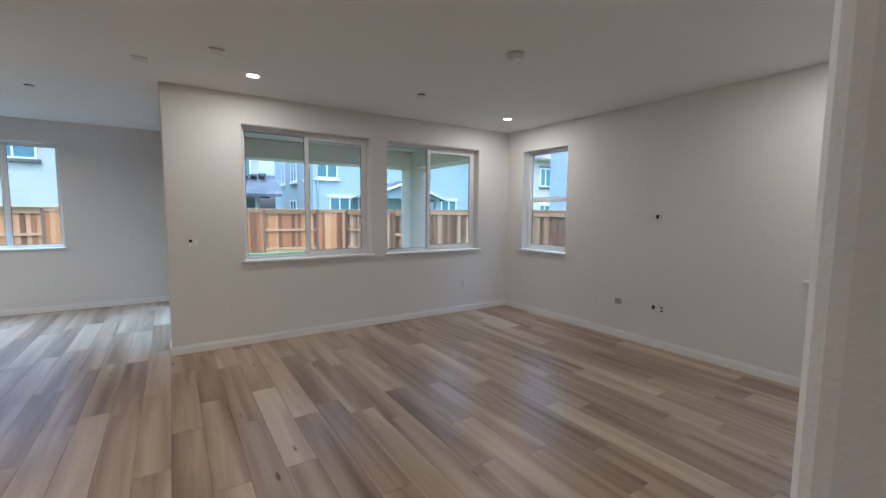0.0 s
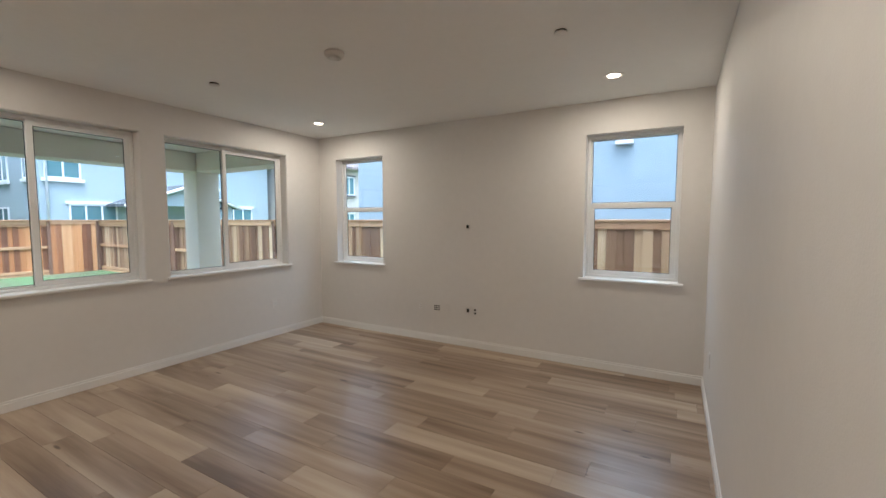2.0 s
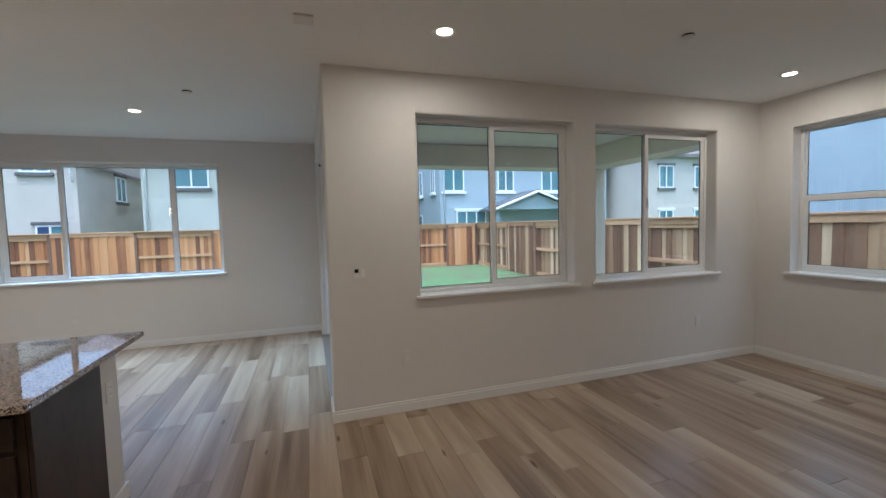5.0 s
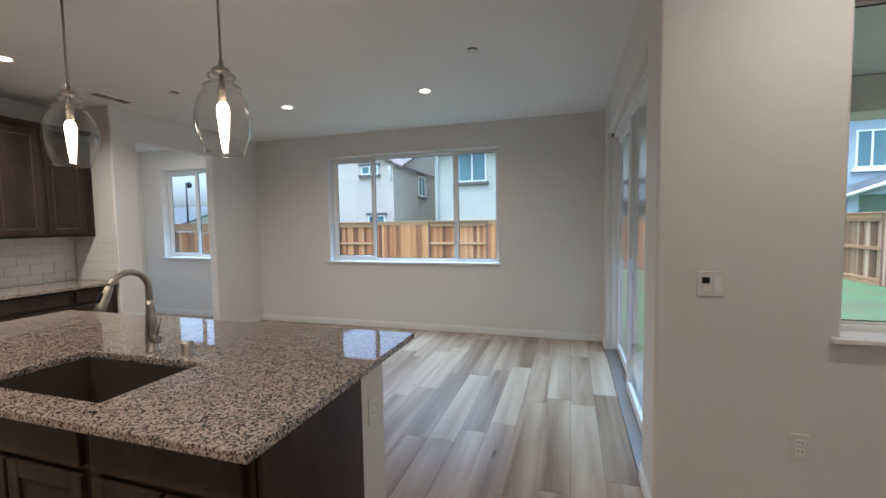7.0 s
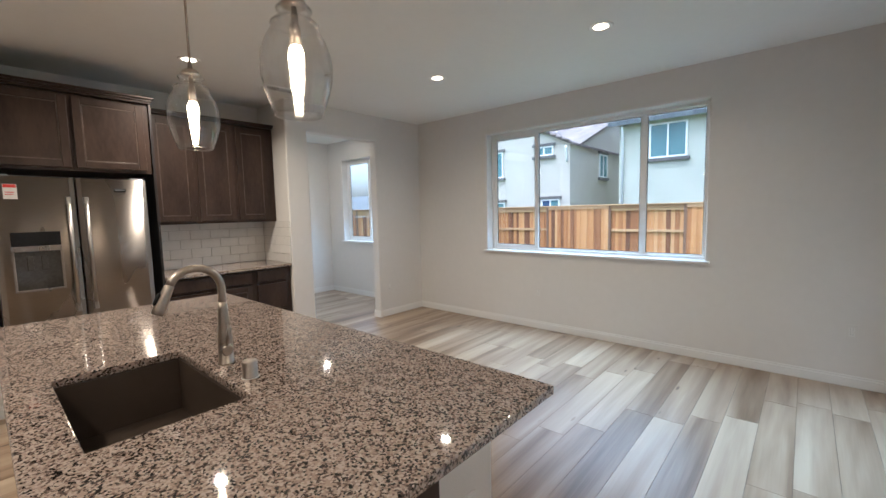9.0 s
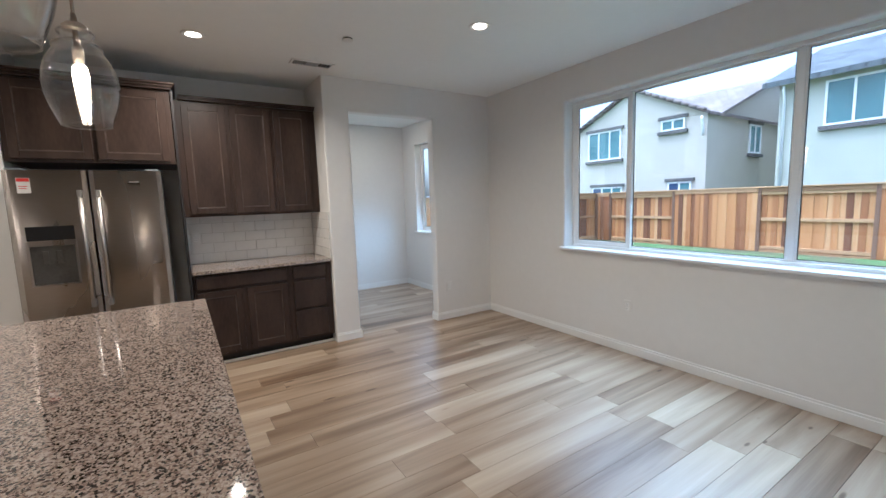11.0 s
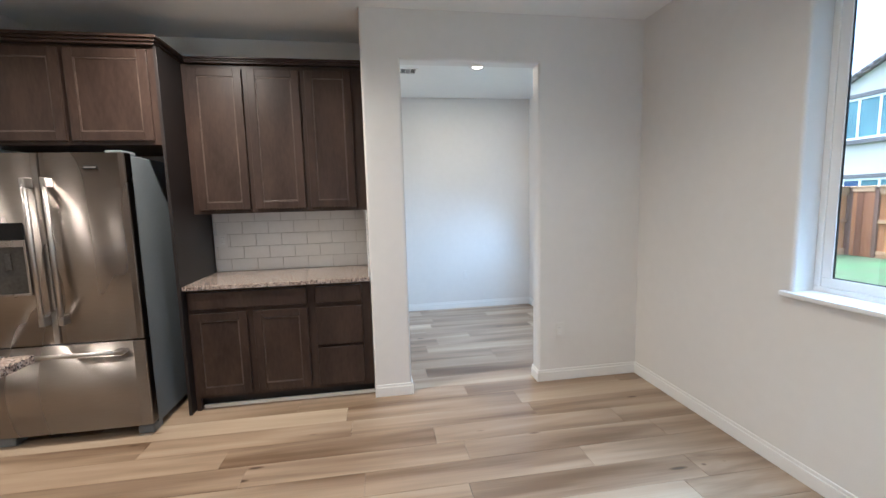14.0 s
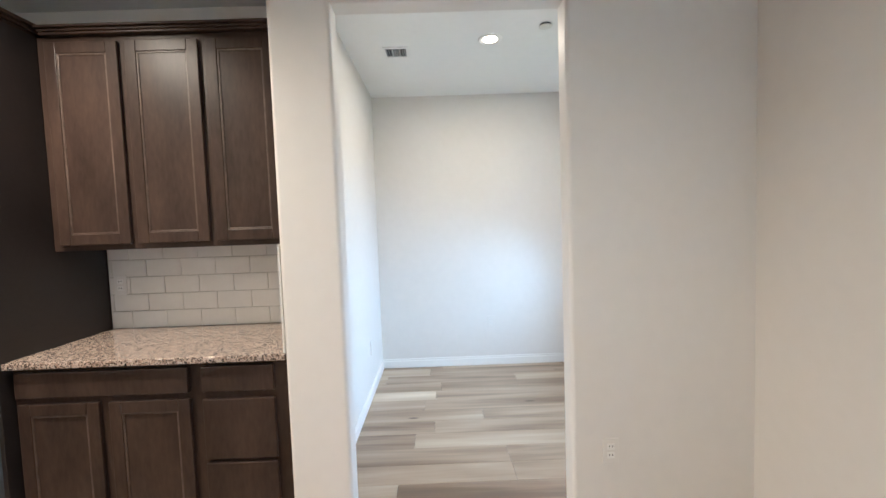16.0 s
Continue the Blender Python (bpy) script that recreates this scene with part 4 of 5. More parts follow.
part("side_panel", boxes((ALCOVE + 0.005, FR + 0.02, 4.842, 4.862, 0.0, 2.449), bevel=0.002), END_PANEL, over, "near-black end panel")

UF = -5.3
upper = thing("wall_cabinet", UF, 5.5, 1.385, "dark-stained wooden wall cabinet with three doors above white tiles", "cabinet")
part("body", boxes((ALCOVE + 0.005, UF, 4.866, ALC_N - 0.004, 1.385, 2.445)), CABINET, upper)
for a, b in ((4.912, 5.266), (5.303, 5.662), (5.7, 6.035)):
    shaker(upper, UF, a, b, 1.412, 2.415)
bm = bmesh.new()
for d, za, zb in ((0.03, 2.447, 2.46), (0.04, 2.46, 2.472), (0.055, 2.472, 2.484)):
    box(bm, ALCOVE + 0.005, UF + d, 4.9, ALC_N - 0.004, za, zb, bevel=0.003)
part("crown", bm, CABINET, upper)

BF = -5.04
base = thing("base_cabinet", BF, 5.5, 0, "dark-stained wooden base cabinet with two doors and three drawers", "cabinet")
part("body", boxes((ALCOVE + 0.005, BF, 4.87, ALC_N - 0.004, 0.09, 0.872), (BF - 0.03, BF, 4.87, 4.9, 0.0, 0.09)), CABINET, base)
# Shade of the recess is in the toe kick's colour.
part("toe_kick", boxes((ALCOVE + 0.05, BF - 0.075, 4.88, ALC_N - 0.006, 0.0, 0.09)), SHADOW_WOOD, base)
part("shoe_strip", boxes((BF - 0.05, BF - 0.03, 4.905, ALC_N - 0.006, 0.0, 0.024), bevel=0.003), BARE, base, "pale unpainted strip along the floor")
flat_drawer(base, BF, 4.89, 5.665, 0.735, 0.852)
shaker(base, BF, 4.89, 5.255, 0.115, 0.705)
shaker(base, BF, 5.3, 5.665, 0.115, 0.705)
for za, zb in ((0.735, 0.852), (0.422, 0.7), (0.12, 0.402)):
    flat_drawer(base, BF, 5.725, 6.05, za, zb)
top = thing("worktop", -5.3, 5.5, 0.875, "speckled granite worktop between tall panel and wall", "worktop")
part("slab", boxes((ALCOVE + 0.004, -4.992, 4.866, ALC_N - 0.004, 0.875, 0.905), bevel=0.004), GRANITE, top)

# ---- refrigerator ----
FX, FY0, FY1, FH = -4.762, 3.825, 4.727, 1.77
fridge = thing("refrigerator", FX, 4.29, 0, "stainless steel french-door refrigerator with a bottom freezer drawer", "refrigerator")
part("body", boxes((-5.58, FX - 0.075, FY0 + 0.01, FY1 - 0.005, 0.045, FH - 0.01), bevel=0.006), FRIDGE_SIDE, fridge, "dark grey textured steel casing")
fm = (FY0 + FY1) / 2


def bowed(ya, yb, z0, z1, sag=0.007, steps=14):
    """A steel door leaf whose front swells gently outwards, with rounded side edges."""
    bm = bmesh.new()
    front = [(FX + sag * (1 - (2 * k / steps - 1) ** 2), ya + (yb - ya) * k / steps) for k in range(steps + 1)]
    front[0], front[-1] = (FX - 0.008, ya), (FX - 0.008, yb)
    front.insert(1, (FX - 0.001, ya + 0.004))
    front.insert(-1, (FX - 0.001, yb - 0.004))
    ring_ = [(FX - 0.07, ya)] + front + [(FX - 0.07, yb)]
    low_, high_ = [bm.verts.new((x, y, z0)) for x, y in ring_], [bm.verts.new((x, y, z1)) for x, y in ring_]
    for i in range(len(ring_)):
        k = (i + 1) % len(ring_)
        f = bm.faces.new((low_[i], low_[k], high_[k], high_[i]))
        f.smooth = 2 < i < len(ring_) - 4
    bm.faces.new(low_), bm.faces.new(high_)
    bmesh.ops.recalc_face_normals(bm, faces=bm.faces)
    return bm


doors_ = {}
for key, ya, yb in (("left", FY0, fm - 0.003), ("right", fm + 0.003, FY1)):
    doors_[key] = part("fridge_door", bowed(ya, yb, 0.64, FH), STEEL, fridge)
for key, ya, yb in (("left", FY0 + 0.02, fm - 0.02), ("right", fm + 0.02, FY1 - 0.012)):
    part("gasket", boxes((FX - 0.0745, FX - 0.0705, ya, yb, 0.66, FH - 0.02)), BLACK, doors_[key])
drawer = part("freezer_drawer", bowed(FY0, FY1, 0.075, 0.63), STEEL, fridge)
for key, y in (("left", fm - 0.051), ("right", fm + 0.051)):
    x = FX + 0.048
    h_ = part("handle", tube([(x, y, 0.8), (x, y, 1.59)], 0.0125, 16), HANDLE, doors_[key], "satin steel tubular handle")
    for z in (0.79, 1.6):
        part("bracket", boxes((FX - 0.002, x + 0.012, y - 0.0145, y + 0.0145, z - 0.028, z + 0.028), bevel=0.006), HANDLE, h_)
x = FX + 0.048
h_ = part("handle", tube([(x, FY0 + 0.13, 0.575), (x, FY1 - 0.13, 0.575)], 0.0125, 16), HANDLE, drawer, "satin steel tubular handle")
for y in (FY0 + 0.12, FY1 - 0.12):
    part("bracket", boxes((FX - 0.002, x + 0.012, y - 0.028, y + 0.028, 0.5605, 0.5895), bevel=0.006), HANDLE, h_)
FD = FX + 0.006
disp = part("dispenser", boxes((FD + 0.001, FD + 0.006, 3.905, 4.165, 1.275, 1.375), bevel=0.002), BLACK, doors_["left"], "black dispenser display")
part("surround", boxes((FD + 0.001, FD + 0.008, 3.9, 3.915, 0.96, 1.272), (FD + 0.001, FD + 0.008, 4.155, 4.17, 0.96, 1.272), (FD + 0.001, FD + 0.01, 3.9, 4.17, 0.945, 0.96), (FD + 0.001, FD + 0.009, 3.915, 4.155, 1.235, 1.272), bevel=0.002), STEEL, disp)
part("recess", boxes((FD + 0.001, FD + 0.003, 3.915, 4.155, 0.96, 1.235)), DISPENSER, disp, "glossy grey dispenser recess")
part("paddle", boxes((FD + 0.003, FD + 0.009, 3.975, 4.01, 1.1, 1.2), (FD + 0.003, FD + 0.009, 4.05, 4.085, 1.1, 1.2), bevel=0.003), DISPENSER, disp)
part("badge", boxes((FD + 0.001, FD + 0.004, 4.51, 4.585, 1.675, 1.695), bevel=0.001), BLACK, doors_["right"], "small dark maker's badge")
part("badge_plate", boxes((FD + 0.0045, FD + 0.0055, 4.516, 4.579, 1.681, 1.689)), HANDLE, doors_["right"])
stick = part("sticker", boxes((FD + 0.001, FD + 0.002, 3.895, 3.965, 1.61, 1.715)), PLASTIC, doors_["left"], "white paper sticker")
part("print", boxes((FD + 0.0023, FD + 0.003, 3.898, 3.962, 1.69, 1.712), (FD + 0.0023, FD + 0.003, 3.905, 3.95, 1.655, 1.66), (FD + 0.0023, FD + 0.003, 3.905, 3.945, 1.64, 1.645)), RED, stick)
for y in (FY0 + 0.06, FY1 - 0.06):
    part("hinge_cap", boxes((FX - 0.16, FX - 0.01, y - 0.045, y + 0.045, FH - 0.008, FH + 0.014), bevel=0.006), FRIDGE_SIDE, fridge)
    part("foot", boxes((FX - 0.14, FX - 0.03, y - 0.05, y + 0.05, 0.0, 0.06), bevel=0.012), FRIDGE_SIDE, fridge)

# ---- kitchen island ----
IX0, IX1, IY0, IY1 = -3.72, -1.16, 3.76, 4.91
island = thing("kitchen_island", -2.4, 4.2, 0, "kitchen island of dark-stained cabinets with a white half wall", "island")
part("carcass", slab([IX0 + 0.05, -2.54, -1.83, IX1 - 0.05], [3.84, 3.86, 4.29, 4.4], lambda u, v: not (-2.54 < u < -1.83 and 3.86 < v < 4.29), 0.09, 0.872, lambda u, v, w: (u, v, w)), CABINET, island)
# Same shade-dark wood as below the base cabinet.
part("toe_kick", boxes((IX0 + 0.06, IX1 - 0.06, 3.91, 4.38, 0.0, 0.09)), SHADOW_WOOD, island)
half = part("half_wall", boxes((IX0 + 0.05, IX1 - 0.05, 4.404, 4.64, 0.0, 0.873), bevel=0.012), PAINT, island, "white painted half wall")
part("baseboard", boxes((IX0 + 0.036, IX1 - 0.036, 4.641, 4.655, 0.0, 0.09), (IX1 - 0.05, IX1 - 0.036, 4.404, 4.641, 0.0, 0.09), bevel=0.003), TRIM, half)
part("end_panel", boxes((IX1 - 0.049, IX1 - 0.032, 3.845, 4.402, 0.0, 0.872), bevel=0.002), CABINET, island)


def island_front(xa, xb):
    """Doors and drawer fronts on the island's sink side, facing -y."""
    y = 3.84

    def leaf(a, b, za, zb, name, sunk):
        if not sunk:
            return part(name, boxes((a, b, y - 0.02, y, za, zb), bevel=0.004), CABINET, island)
        s = 0.055
        d = part(name, boxes((a, a + s, y - 0.02, y, za, zb), (b - s, b, y - 0.02, y, za, zb), (a + s, b - s, y - 0.0198, y, za, za + s), (a + s, b - s, y - 0.0198, y, zb - s, zb), bevel=0.003), CABINET, island)
        part("panel", boxes((a + s - 0.004, b - s + 0.004, y - 0.011, y - 0.002, za + s - 0.004, zb - s + 0.004)), CABINET, d)

    leaf(xa + 0.01, xb - 0.01, 0.715, 0.845, "drawer_front", False)
    xm = (xa + xb) / 2
    leaf(xa + 0.01, xm - 0.008, 0.115, 0.69, "door", True)
    leaf(xm + 0.008, xb - 0.01, 0.115, 0.69, "door", True)


island_front(-1.83, -1.23)
island_front(-2.62, -1.86)
island_front(-3.6, -2.65)
itop = thing("island_worktop", -2.4, 4.3, 0.875, "speckled granite worktop of the island with a sink cut-out", "worktop")
SX0, SX1, SY0, SY1 = -2.52, -1.848, 3.876, 4.266
ob = part("slab", slab([IX0, SX0, SX1, IX1], [IY0, SY0, SY1, IY1], lambda u, v: not (SX0 < u < SX1 and SY0 < v < SY1), 0.875, 0.906, lambda u, v, w: (u, v, w)), GRANITE, itop)
mod = ob.modifiers.new("soft_edges", "BEVEL")
mod.width, mod.segments, mod.limit_method, mod.angle_limit = 0.005, 3, "ANGLE", radians(60)
sink = thing("sink", -2.19, 4.07, 0.65, "dark brown composite undermount sink", "sink")
bm = slab([SX0 - 0.012, SX0 + 0.006, SX1 - 0.006, SX1 + 0.012], [SY0 - 0.008, SY0 + 0.006, SY1 - 0.006, SY1 + 0.012], lambda u, v: not (SX0 + 0.006 < u < SX1 - 0.006 and SY0 + 0.006 < v < SY1 - 0.006), 0.66, 0.874, lambda u, v, w: (u, v, w))
box(bm, SX0 - 0.01, SX1 + 0.01, SY0 - 0.006, SY1 + 0.01, 0.645, 0.664)
part("basin", bm, COMPOSITE, sink)
part("drain", lathe([(0.055, 0.0), (0.055, 0.004), (0.042, 0.006), (0.035, 0.003), (0.0, 0.003)], -2.19, 4.14, 0.664, 28), CHROME, sink, "round metal drain")
fx, fy = -2.21, 4.335
faucet = thing("faucet", fx, fy, 0.906, "brushed nickel pull-down kitchen faucet with a high arch", "faucet")
part("base", lathe([(0.03, 0.0), (0.03, 0.005), (0.0265, 0.008), (0.0265, 0.085), (0.0255, 0.1), (0.0205, 0.16), (0.0165, 0.21), (0.0145, 0.235), (0.0, 0.235)], fx, fy, 0.906, 28), CHROME, faucet)
bow, rise = 0.086, 1.19
arc = [(fx, fy, 1.12), (fx, fy, 1.16), (fx, fy, rise)] + [(fx, fy - bow * (1 - math.cos(a)), rise + bow * math.sin(a)) for a in [radians(155) * k / 16 for k in range(1, 17)]]
part("spout", tube(arc, [0.0148, 0.0142, 0.0138] + [0.0134] * (len(arc) - 3), 16), CHROME, faucet)
ex, ey, ez = arc[-1]
down = Vector((0, -math.sin(radians(155)), math.cos(radians(155))))
tip = [Vector((ex, ey, ez)) + down * d for d in (0.0, 0.004, 0.03, 0.085, 0.1, 0.104)]
part("spray_head", tube(tip, [0.0142, 0.0152, 0.0165, 0.0195, 0.0195, 0.0165], 18), CHROME, faucet)
pad = Vector((ex, ey, ez)) + down * 0.055 + Vector((0, -0.0165, 0.0085))
part("spray_button", tube([pad - down * 0.022, pad - down * 0.016, pad + down * 0.016, pad + down * 0.022], [0.004, 0.0075, 0.0075, 0.004], 10), BLACK, faucet, "black spray buttons")
part("joint", tube([(fx + 0.012, fy - 0.004, 0.968), (fx + 0.05, fy - 0.012, 0.968), (fx + 0.056, fy - 0.013, 0.968)], [0.02, 0.02, 0.017], 18), CHROME, faucet)
part("lever", tube([(fx + 0.046, fy - 0.012, 0.98), (fx + 0.053, fy - 0.01, 1.01), (fx + 0.068, fy - 0.006, 1.065)], [0.0062, 0.0056, 0.0052], 12), CHROME, faucet)
gap = thing("air_gap_cap", -2.0, 4.332, 0.906, "small brushed nickel air gap cap on the worktop", "air gap")
part("cap", lathe([(0.027, 0.0), (0.027, 0.004), (0.025, 0.006), (0.025, 0.052), (0.022, 0.057), (0.0, 0.057)], -2.0, 4.332, 0.908, 24), CHROME, gap)
part("ring", lathe([(0.0, 0.0), (0.029, 0.0), (0.029, 0.002), (0.0, 0.002)], -2.0, 4.332, 0.906, 24), TRIM, gap, "pale gasket ring")


# ---- lamps ----
def pendant(x, y, low):
    p = thing("pendant_lamp", x, y, low, "clear glass jar pendant with a glowing bulb on a nickel rod", "pendant lamp", "pendants above the island")
    outer = [(0.08, 0.0), (0.092, 0.03), (0.108, 0.075), (0.119, 0.12), (0.122, 0.16), (0.117, 0.205), (0.102, 0.25), (0.084, 0.28), (0.074, 0.29), (0.08, 0.3), (0.077, 0.311), (0.06, 0.318), (0.05, 0.328), (0.052, 0.34), (0.06, 0.35), (0.056, 0.362), (0.042, 0.372)]
    prof = outer + [(r - 0.0025, h) for r, h in reversed(outer)]
    bm = lathe(prof + [prof[0]], x, y, low, 40, caps=False)
    part("shade", bm, SHADE_GLASS, p, "clear blown glass shade", shadow=False)
    for r, h, w in ((0.08, 0.0, 0.003), (0.078, 0.305, 0.003), (0.058, 0.356, 0.003)):
        ring = [(x + r * math.cos(a), y + r * math.sin(a), low + h) for a in [2 * math.pi * k / 40 for k in range(41)]]
        part("rim", tube(ring, w, 6), SHADE_GLASS, p, "rolled glass rim", shadow=False)
    part("cap", lathe([(0.0, 0.366), (0.04, 0.366), (0.041, 0.38), (0.03, 0.392), (0.012, 0.4), (0.008, 0.43), (0.0, 0.43)], x, y, low, 24), CHROME, p)
    part("socket", lathe([(0.0, 0.235), (0.014, 0.235), (0.019, 0.245), (0.019, 0.3), (0.013, 0.305), (0.009, 0.367), (0.0, 0.367)], x, y, low, 20), CHROME, p)
    part("rod", tube([(x, y, low + 0.425), (x, y, HIGH - 0.02)], 0.006, 10), CHROME, p)
    part("canopy", lathe([(0.0, -0.028), (0.05, -0.028), (0.062, -0.02), (0.063, 0.0), (0.0, 0.0)], x, y, HIGH, 28), CHROME, p)
    part("bulb", lathe([(0.0, 0.02), (0.011, 0.022), (0.014, 0.05), (0.018, 0.1), (0.024, 0.16), (0.027, 0.195), (0.024, 0.222), (0.014, 0.236), (0.0, 0.236)], x, y, low, 20), BULB_GLASS, p, "frosted bulb, switched on")


pendant(-1.942, 4.535, 1.803)
pendant(-2.978, 4.54, 1.81)


def downlight(x, y, on=LAMP, beam=180):
    d = thing("downlight", x, y, HIGH, "round white recessed ceiling light, switched on", "ceiling light", "recessed ceiling lights")
    part("ring", lathe([(0.064, 0.0), (0.066, -0.006), (0.082, -0.007), (0.086, 0.0)], x, y, HIGH, 36, caps=False), TRIM, d)
    part("baffle", lathe([(0.05, -0.001), (0.0645, -0.005)], x, y, HIGH, 36, caps=False), TRIM, d)
    part("lens", lathe([(0.0, -0.004), (0.05, -0.004), (0.05, -0.001), (0.0, -0.001)], x, y, HIGH, 36), LED, d)
    light = bpy.data.lights.new("downlight", "AREA")
    light.shape, light.size, light.energy, light.color = "DISK", 0.076, on, WARM
    light.spread = radians(beam)
    o = new("light", light)
    o.parent = d
    o.matrix_parent_inverse = Matrix.Translation(-d.location)
    o.matrix_basis = pose(x, y, HIGH - 0.009)


# The two at x = -1.49 are unseen, added to brighten the south wall's end.
for x, y in ((3.855, 4.39), (3.84, 0.976), (0.728, 4.413), (0.727, 0.976), (-1.49, 0.976), (-3.332, 6.83), (-1.747, 6.818), (-4.45, 5.026), (-4.45, 2.95), (-2.97, 2.95), (-1.49, 2.95), (-6.15, 7.23)):
    downlight(x, y, LAMP * (2.4 if 4 < y < 5.5 and x < -4 else 0.7 if y > 6 and x > -4 else 0.85 if x > 0 else 1.0), 180 if x > 0 or x < -5 else 150)


# ---- ceiling fittings ----
def disc(name, x, y, r, h, label, category):
    d = thing(name, x, y, HIGH - h, label, category)
    part("cover", lathe([(0.0, -h), (r * 0.8, -h), (r, -h * 0.6), (r, 0.0), (0.0, 0.0)], x, y, HIGH, 32), PLASTIC, d)
    return d


smoke = disc("smoke_detector", 2.35, 2.65, 0.07, 0.035, "round white smoke detector on the ceiling", "smoke detector")
part("collar", lathe([(0.045, -0.036), (0.05, -0.04), (0.0, -0.04)], 2.35, 2.65, HIGH, 28), PLASTIC, smoke)
for x, y in ((2.318, 4.045), (2.81, 1.158), (-1.097, 6.04), (-4.005, 6.049), (-5.96, 7.57)):
    c = thing("sprinkler_cover", x, y, HIGH - 0.016, "small round white sprinkler cover on the ceiling", "sprinkler cover")
    # Solid black disc paints the shadow in the gap above the plate.
    part("gap", lathe([(0.0, -0.01), (0.037, -0.01), (0.037, 0.0), (0.0, 0.0)], x, y, HIGH, 24), BLACK, c, "black disc for the shadow behind the plate")
    part("plate", lathe([(0.0, -0.017), (0.038, -0.017), (0.042, -0.015), (0.042, -0.0105), (0.0, -0.0105)], x, y, HIGH, 28), PLASTIC, c)
for x, y in ((-0.12, 4.465), (0.39, 3.92)):
    s = thing("ceiling_plate", x, y, HIGH - 0.02, "small square white plate on the ceiling", "cover plate")
    part("plate", boxes((x - 0.055, x + 0.055, y - 0.055, y + 0.055, HIGH - 0.014, HIGH), bevel=0.004), PLASTIC, s)


def grille(x0, x1, y0, y1, slats):
    v = thing("ceiling_vent", (x0 + x1) / 2, (y0 + y1) / 2, HIGH - 0.01, "white metal ceiling air vent with slats", "air vent")
    # Black sheet stands in for the darkness behind the slats.
    part("backing", boxes((x0 + 0.015, x1 - 0.015, y0 + 0.015, y1 - 0.015, HIGH - 0.003, HIGH - 0.001)), BLACK, v)
    part("frame", boxes((x0, x1, y0, y0 + 0.022, HIGH - 0.01, HIGH), (x0, x1, y1 - 0.022, y1, HIGH - 0.01, HIGH), (x0, x0 + 0.022, y0 + 0.022, y1 - 0.022, HIGH - 0.01, HIGH), (x1 - 0.022, x1, y0 + 0.022, y1 - 0.022, HIGH - 0.01, HIGH), bevel=0.002), TRIM, v)
    cross = mesh_of("slat", boxes((x0 + 0.022, x1 - 0.022, -0.0012, 0.0012, -0.006, 0.006)), VENT_SHADE)
    third = (y1 - y0 - 0.044) / 3
    along = mesh_of("slat", boxes((-0.001, 0.001, -third / 2 + 0.004, third / 2 - 0.004, -0.004, 0.004)), VENT_SHADE)
    for k in range(slats):
        if k * 3 // slats == 1:
            continue
        o = new("slat", cross)
        o.parent = v
        o.matrix_parent_inverse = Matrix.Translation(-v.location)
        o.matrix_basis = pose(0, y0 + 0.022 + (k + 0.5) * (y1 - y0 - 0.044) / slats, HIGH - 0.009, 35 if k < slats / 2 else -35)
    for k in range(5):
        o = new("slat", along)
        o.parent = v
        o.matrix_parent_inverse = Matrix.Translation(-v.location)
        o.matrix_basis = pose(x0 + 0.022 + (k + 0.5) * (x1 - x0 - 0.044) / 5, (y0 + y1) / 2, HIGH - 0.008, 0, 30)
    part("divider", boxes((x0 + 0.022, x1 - 0.022, y0 + 0.02 + third, y0 + 0.024 + third, HIGH - 0.0095, HIGH - 0.003), (x0 + 0.022, x1 - 0.022, y1 - 0.024 - third, y1 - 0.02 - third, HIGH - 0.0095, HIGH - 0.003)), TRIM, v)


grille(-4.775, -4.63, 5.77, 6.15, 14)
grille(-6.4, -6.22, 6.46, 6.65, 9)


# ---- outlets, switches and wall plates ----
def plate(name, axis, face, out, u, z, w, h, marks, label, category):
    """A wall plate centred at u, z on the wall at face, with marks (du, dz, width, height, proud, material)."""
    def block(ua, ub, za, zb, wa, wb, bevel=0.0):
        p = (ua, face + out * wa, za, ub, face + out * wb, zb) if axis == "y" else (face + out * wa, ua, za, face + out * wb, ub, zb)
        return boxes((min(p[0], p[3]), max(p[0], p[3]), min(p[1], p[4]), max(p[1], p[4]), za, zb), bevel=bevel)

    t = thing(name, *((u, face, z) if axis == "y" else (face, u, z)), label, category)
    part("plate", block(u - w / 2, u + w / 2, z - h / 2, z + h / 2, 0.0, 0.006, 0.002), PLASTIC, t)
    for nm, du, dz, mw, mh, proud, mat in marks:
        part(nm, block(u + du - mw / 2, u + du + mw / 2, z + dz - mh / 2, z + dz + mh / 2, 0.004, 0.006 + proud, 0.0), mat, t)


DUPLEX = [("receptacle", 0, 0.02, 0.034, 0.028, 0.002, TRIM), ("receptacle", 0, -0.02, 0.034, 0.028, 0.002, TRIM)] + [("slot", dx, dz + 0.002, 0.003, 0.009, 0.0026, BLACK) for dz in (0.02, -0.02) for dx in (-0.007, 0.007)]


def outlet(axis, face, out, u, z):
    plate("outlet", axis, face, out, u, z, 0.072, 0.116, DUPLEX, "white duplex wall outlet", "outlet")


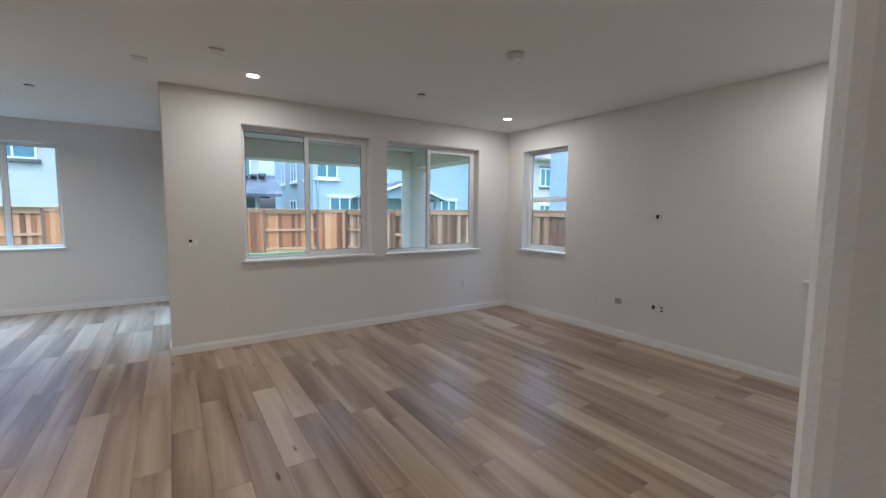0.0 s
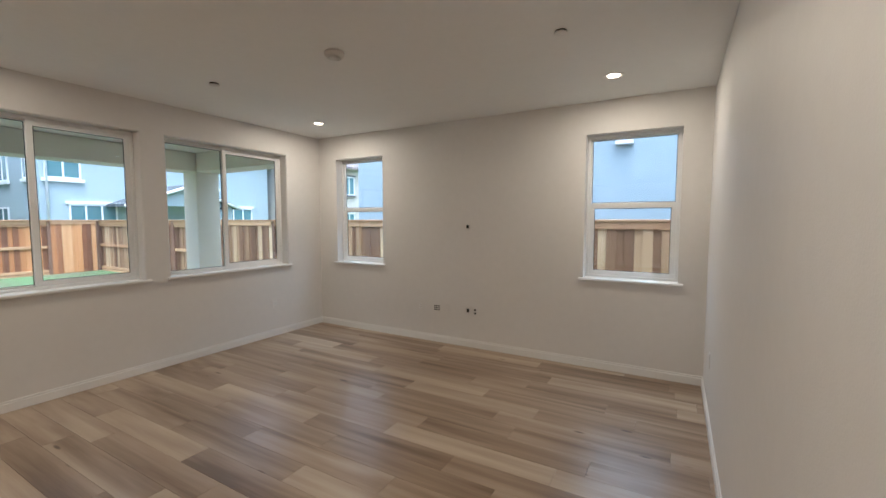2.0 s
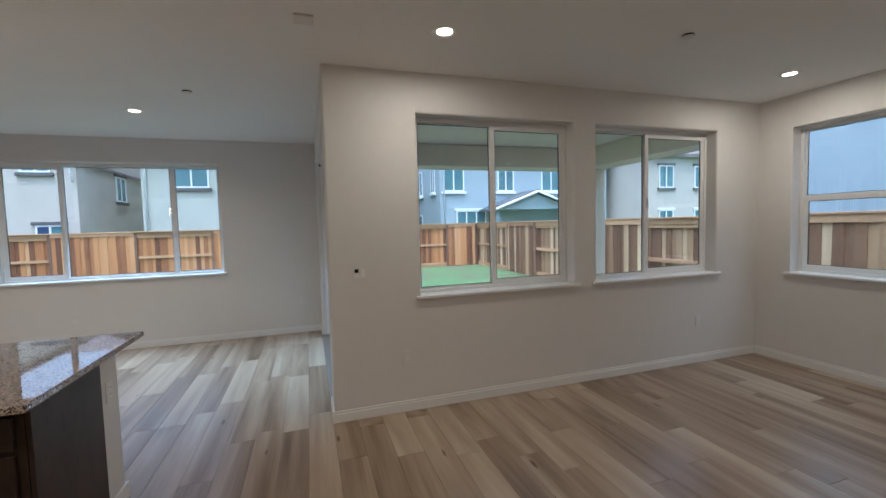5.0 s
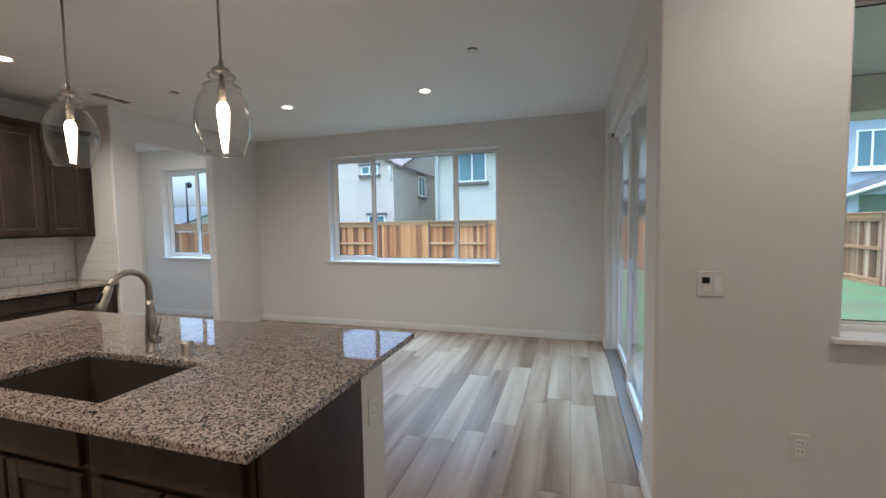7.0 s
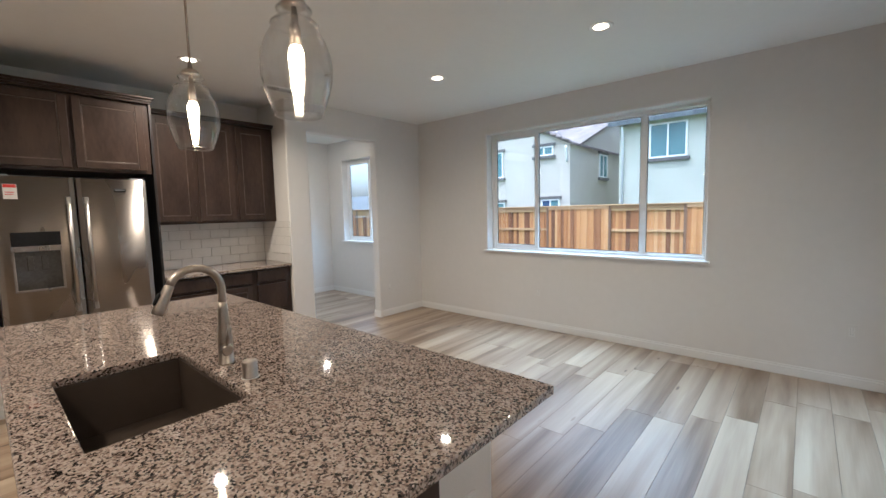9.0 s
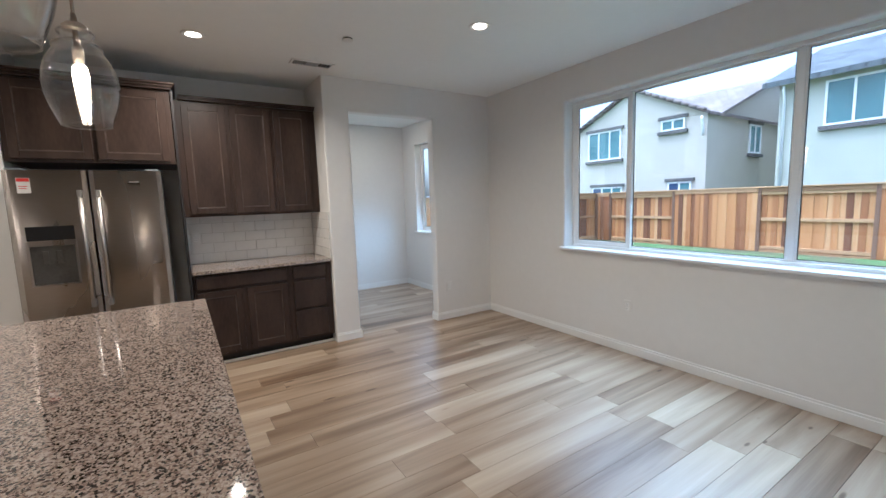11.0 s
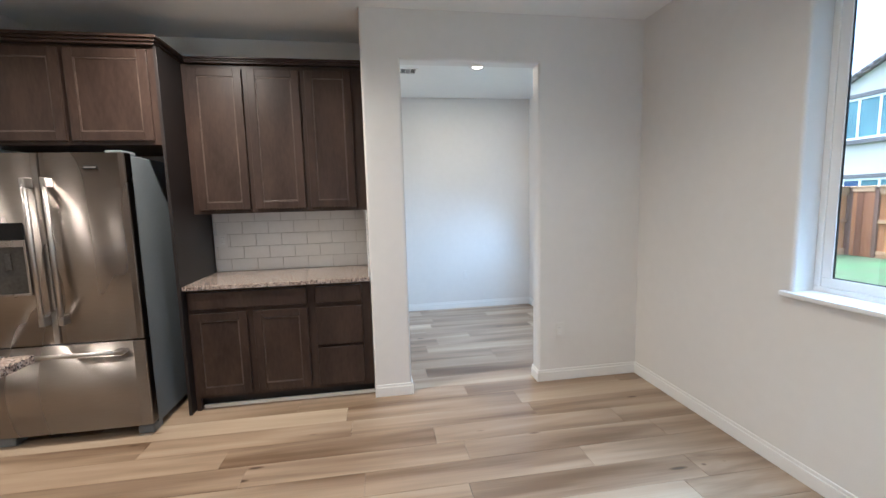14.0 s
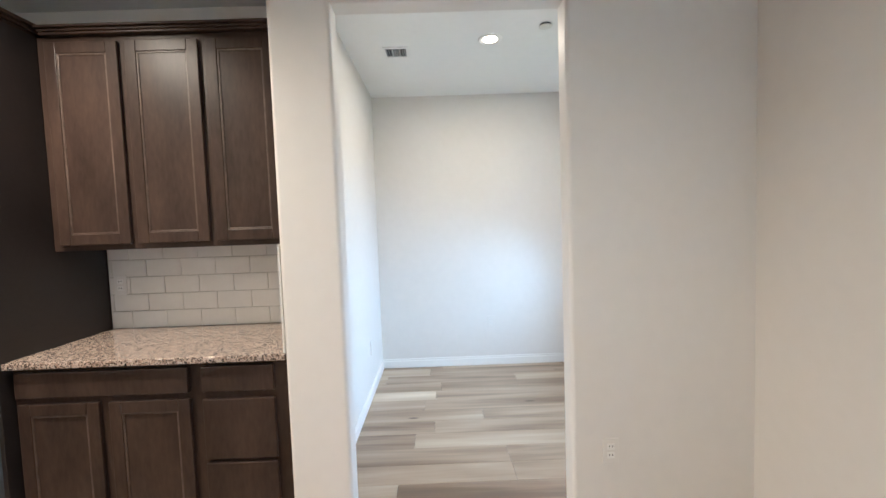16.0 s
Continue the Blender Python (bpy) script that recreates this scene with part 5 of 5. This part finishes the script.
for row in (("y", NORTH, -1, 0.58, 0.445), ("y", NORTH, -1, 3.72, 0.445), ("y", DINE, -1, -3.0, 0.44), ("y", DINE, -1, -0.28, 0.44), ("x", WEST, 1, 7.565, 0.405), ("x", STUDY_W, 1, 7.33, 0.45),
            ("y", STUDY_S, 1, -6.72, 0.41), ("y", SOUTH, 1, 3.85, 0.46), ("x", EAST, -1, 3.35, 0.44), ("x", ALCOVE + 0.012, 1, 4.935, 1.165), ("x", IX1 - 0.05, 1, 4.52, 0.675)):
    outlet(*row)
plate("media_plate", "x", EAST, -1, 3.1, 0.44, 0.115, 0.116, [("port", dx, dz, 0.02, 0.014, 0.002, BLACK) for dx in (-0.03, 0.0, 0.03) for dz in (0.024, 0.0, -0.024)], "white wall plate with dark network ports", "wall plate")
plate("blank_plate", "x", EAST, -1, 2.96, 0.44, 0.072, 0.116, [], "blank white wall plate", "wall plate")
plate("cable_plate", "x", EAST, -1, 2.66, 0.445, 0.072, 0.116, [("opening", 0, 0.005, 0.03, 0.045, 0.003, BLACK)], "white wall plate with a dark cable opening", "wall plate")
plate("cable_plate", "x", EAST, -1, 2.565, 0.445, 0.072, 0.116, [("port", 0, 0.02, 0.022, 0.02, 0.004, BLACK), ("port", 0, -0.02, 0.022, 0.02, 0.004, BLACK)], "white wall plate with two dark ports", "wall plate")
plate("cable_plate", "x", EAST, -1, 2.665, 1.468, 0.072, 0.116, [("stub", 0, 0.004, 0.022, 0.04, 0.02, BLACK)], "white wall plate with a black cable stub", "wall plate")
plate("blank_plate", "x", EAST, -1, 2.96, 1.475, 0.072, 0.116, [], "blank white wall plate", "wall plate")
plate("light_switch", "y", NORTH, -1, 0.224, 1.165, 0.118, 0.116, [("sensor", -0.026, 0.018, 0.03, 0.028, 0.004, BLACK), ("rocker", 0.024, 0.0, 0.034, 0.066, 0.004, TRIM), ("rocker", -0.026, -0.02, 0.034, 0.026, 0.004, TRIM)], "white double wall switch with a dark sensor", "light switch")

# ---- wall tiles ----
TW, TH, GAP = 0.203, 0.1015, 0.0028
setting("tile_backing", boxes((ALCOVE + 0.0005, ALCOVE + 0.004, 4.866, ALC_N - 0.001, 0.905, 1.385), (ALCOVE + 0.004, -5.0, ALC_N - 0.004, ALC_N - 0.0005, 0.905, 1.385)), GROUT, "grey grout behind white wall tiles", "grout")
tile_wall = bpy.data.objects["tile_backing"]
tiles = {}


def tile(axis, u0, u1, z0, z1):
    w, h = round(u1 - u0, 4), round(z1 - z0, 4)
    if w < 0.012 or h < 0.012:
        return
    if (axis, w, h) not in tiles:
        tiles[axis, w, h] = mesh_of("tile", boxes((0, 0.008, 0, w, 0, h) if axis == "x" else (0, w, -0.008, 0, 0, h), bevel=0.0015), TILE)
    o = new("tile", tiles[axis, w, h])
    o.parent = tile_wall
    o.location = (ALCOVE + 0.004, u0, z0) if axis == "x" else (u0, ALC_N - 0.004, z0)


for axis, lo, hi in (("x", 4.868, ALC_N - 0.014), ("y", ALCOVE + 0.014, -5.0)):
    for r in range(5):
        za, zb = 0.907 + r * TH, min(1.384, 0.907 + (r + 1) * TH - GAP)
        u = hi - (TW if r % 2 else TW / 2) if axis == "x" else lo - (0 if r % 2 else TW / 2)
        step = -TW if axis == "x" else TW
        while (u + TW > lo) if axis == "x" else (u < hi):
            tile(axis, max(lo, u), min(hi, u + TW - GAP), za, zb)
            u += step

# ---- floor planks ----
floor_ = thing("floor", 0, 0, -0.01, "greige oak-look vinyl plank floor with pale and dark planks", "floor", kind="structure")
PW, PL = 0.1865, 1.22
AREAS = [(WEST, EAST, -3.0, NORTH), (WEST, SLIDE, NORTH, DINE), (ALCOVE, WEST, ALC_S, ALC_N), (STUDY_W, WEST - INN, STUDY_S, STUDY_N), (WEST - INN - 0.02, WEST + 0.01, PASS[0], PASS[1])]
unit = mesh_of("plank", boxes((0, PW - 0.0016, 0, 1, -0.008, 0.0), bevel=0.0008), PLANK)
rest = bmesh.new()
rng = random.Random(11)
count = 0
row = 0
x = -4.495 - 16 * PW
while x < EAST + 0.02:
    xa, xb = x, x + PW
    spans = sorted((a[2], a[3]) for a in AREAS if a[0] < xb and a[1] > xa)
    merged = []
    for lo, hi in spans:
        if merged and lo <= merged[-1][1] + 0.01:
            merged[-1][1] = max(hi, merged[-1][1])
        else:
            merged.append([lo, hi])
    for lo, hi in merged:
        y = lo - rng.uniform(0.1, PL)
        while y < hi:
            ya, yb = max(lo, y), min(hi, y + PL)
            if yb - ya > 0.03:
                near = -4.3 < (xa if yb > 3 else -9) < 0.1 or (0.1 <= xa < 3.9 and ya > 0.6)
                if near and count < 300:
                    o = new("plank", unit)
                    o.parent = floor_
                    o.matrix_parent_inverse = Matrix.Translation(-floor_.location)
                    o.matrix_basis = pose(xa, ya, 0.0) @ Matrix.Diagonal((1, yb - ya - 0.0016, 1, 1))
                    count += 1
                else:
                    box(rest, xa, xb - 0.0016, ya, yb - 0.0016, -0.008, 0.0)
            y += PL
    x += PW
tagged(part("planks", rest, PLANK, floor_), "remaining oak-look planks", kind="stuff")
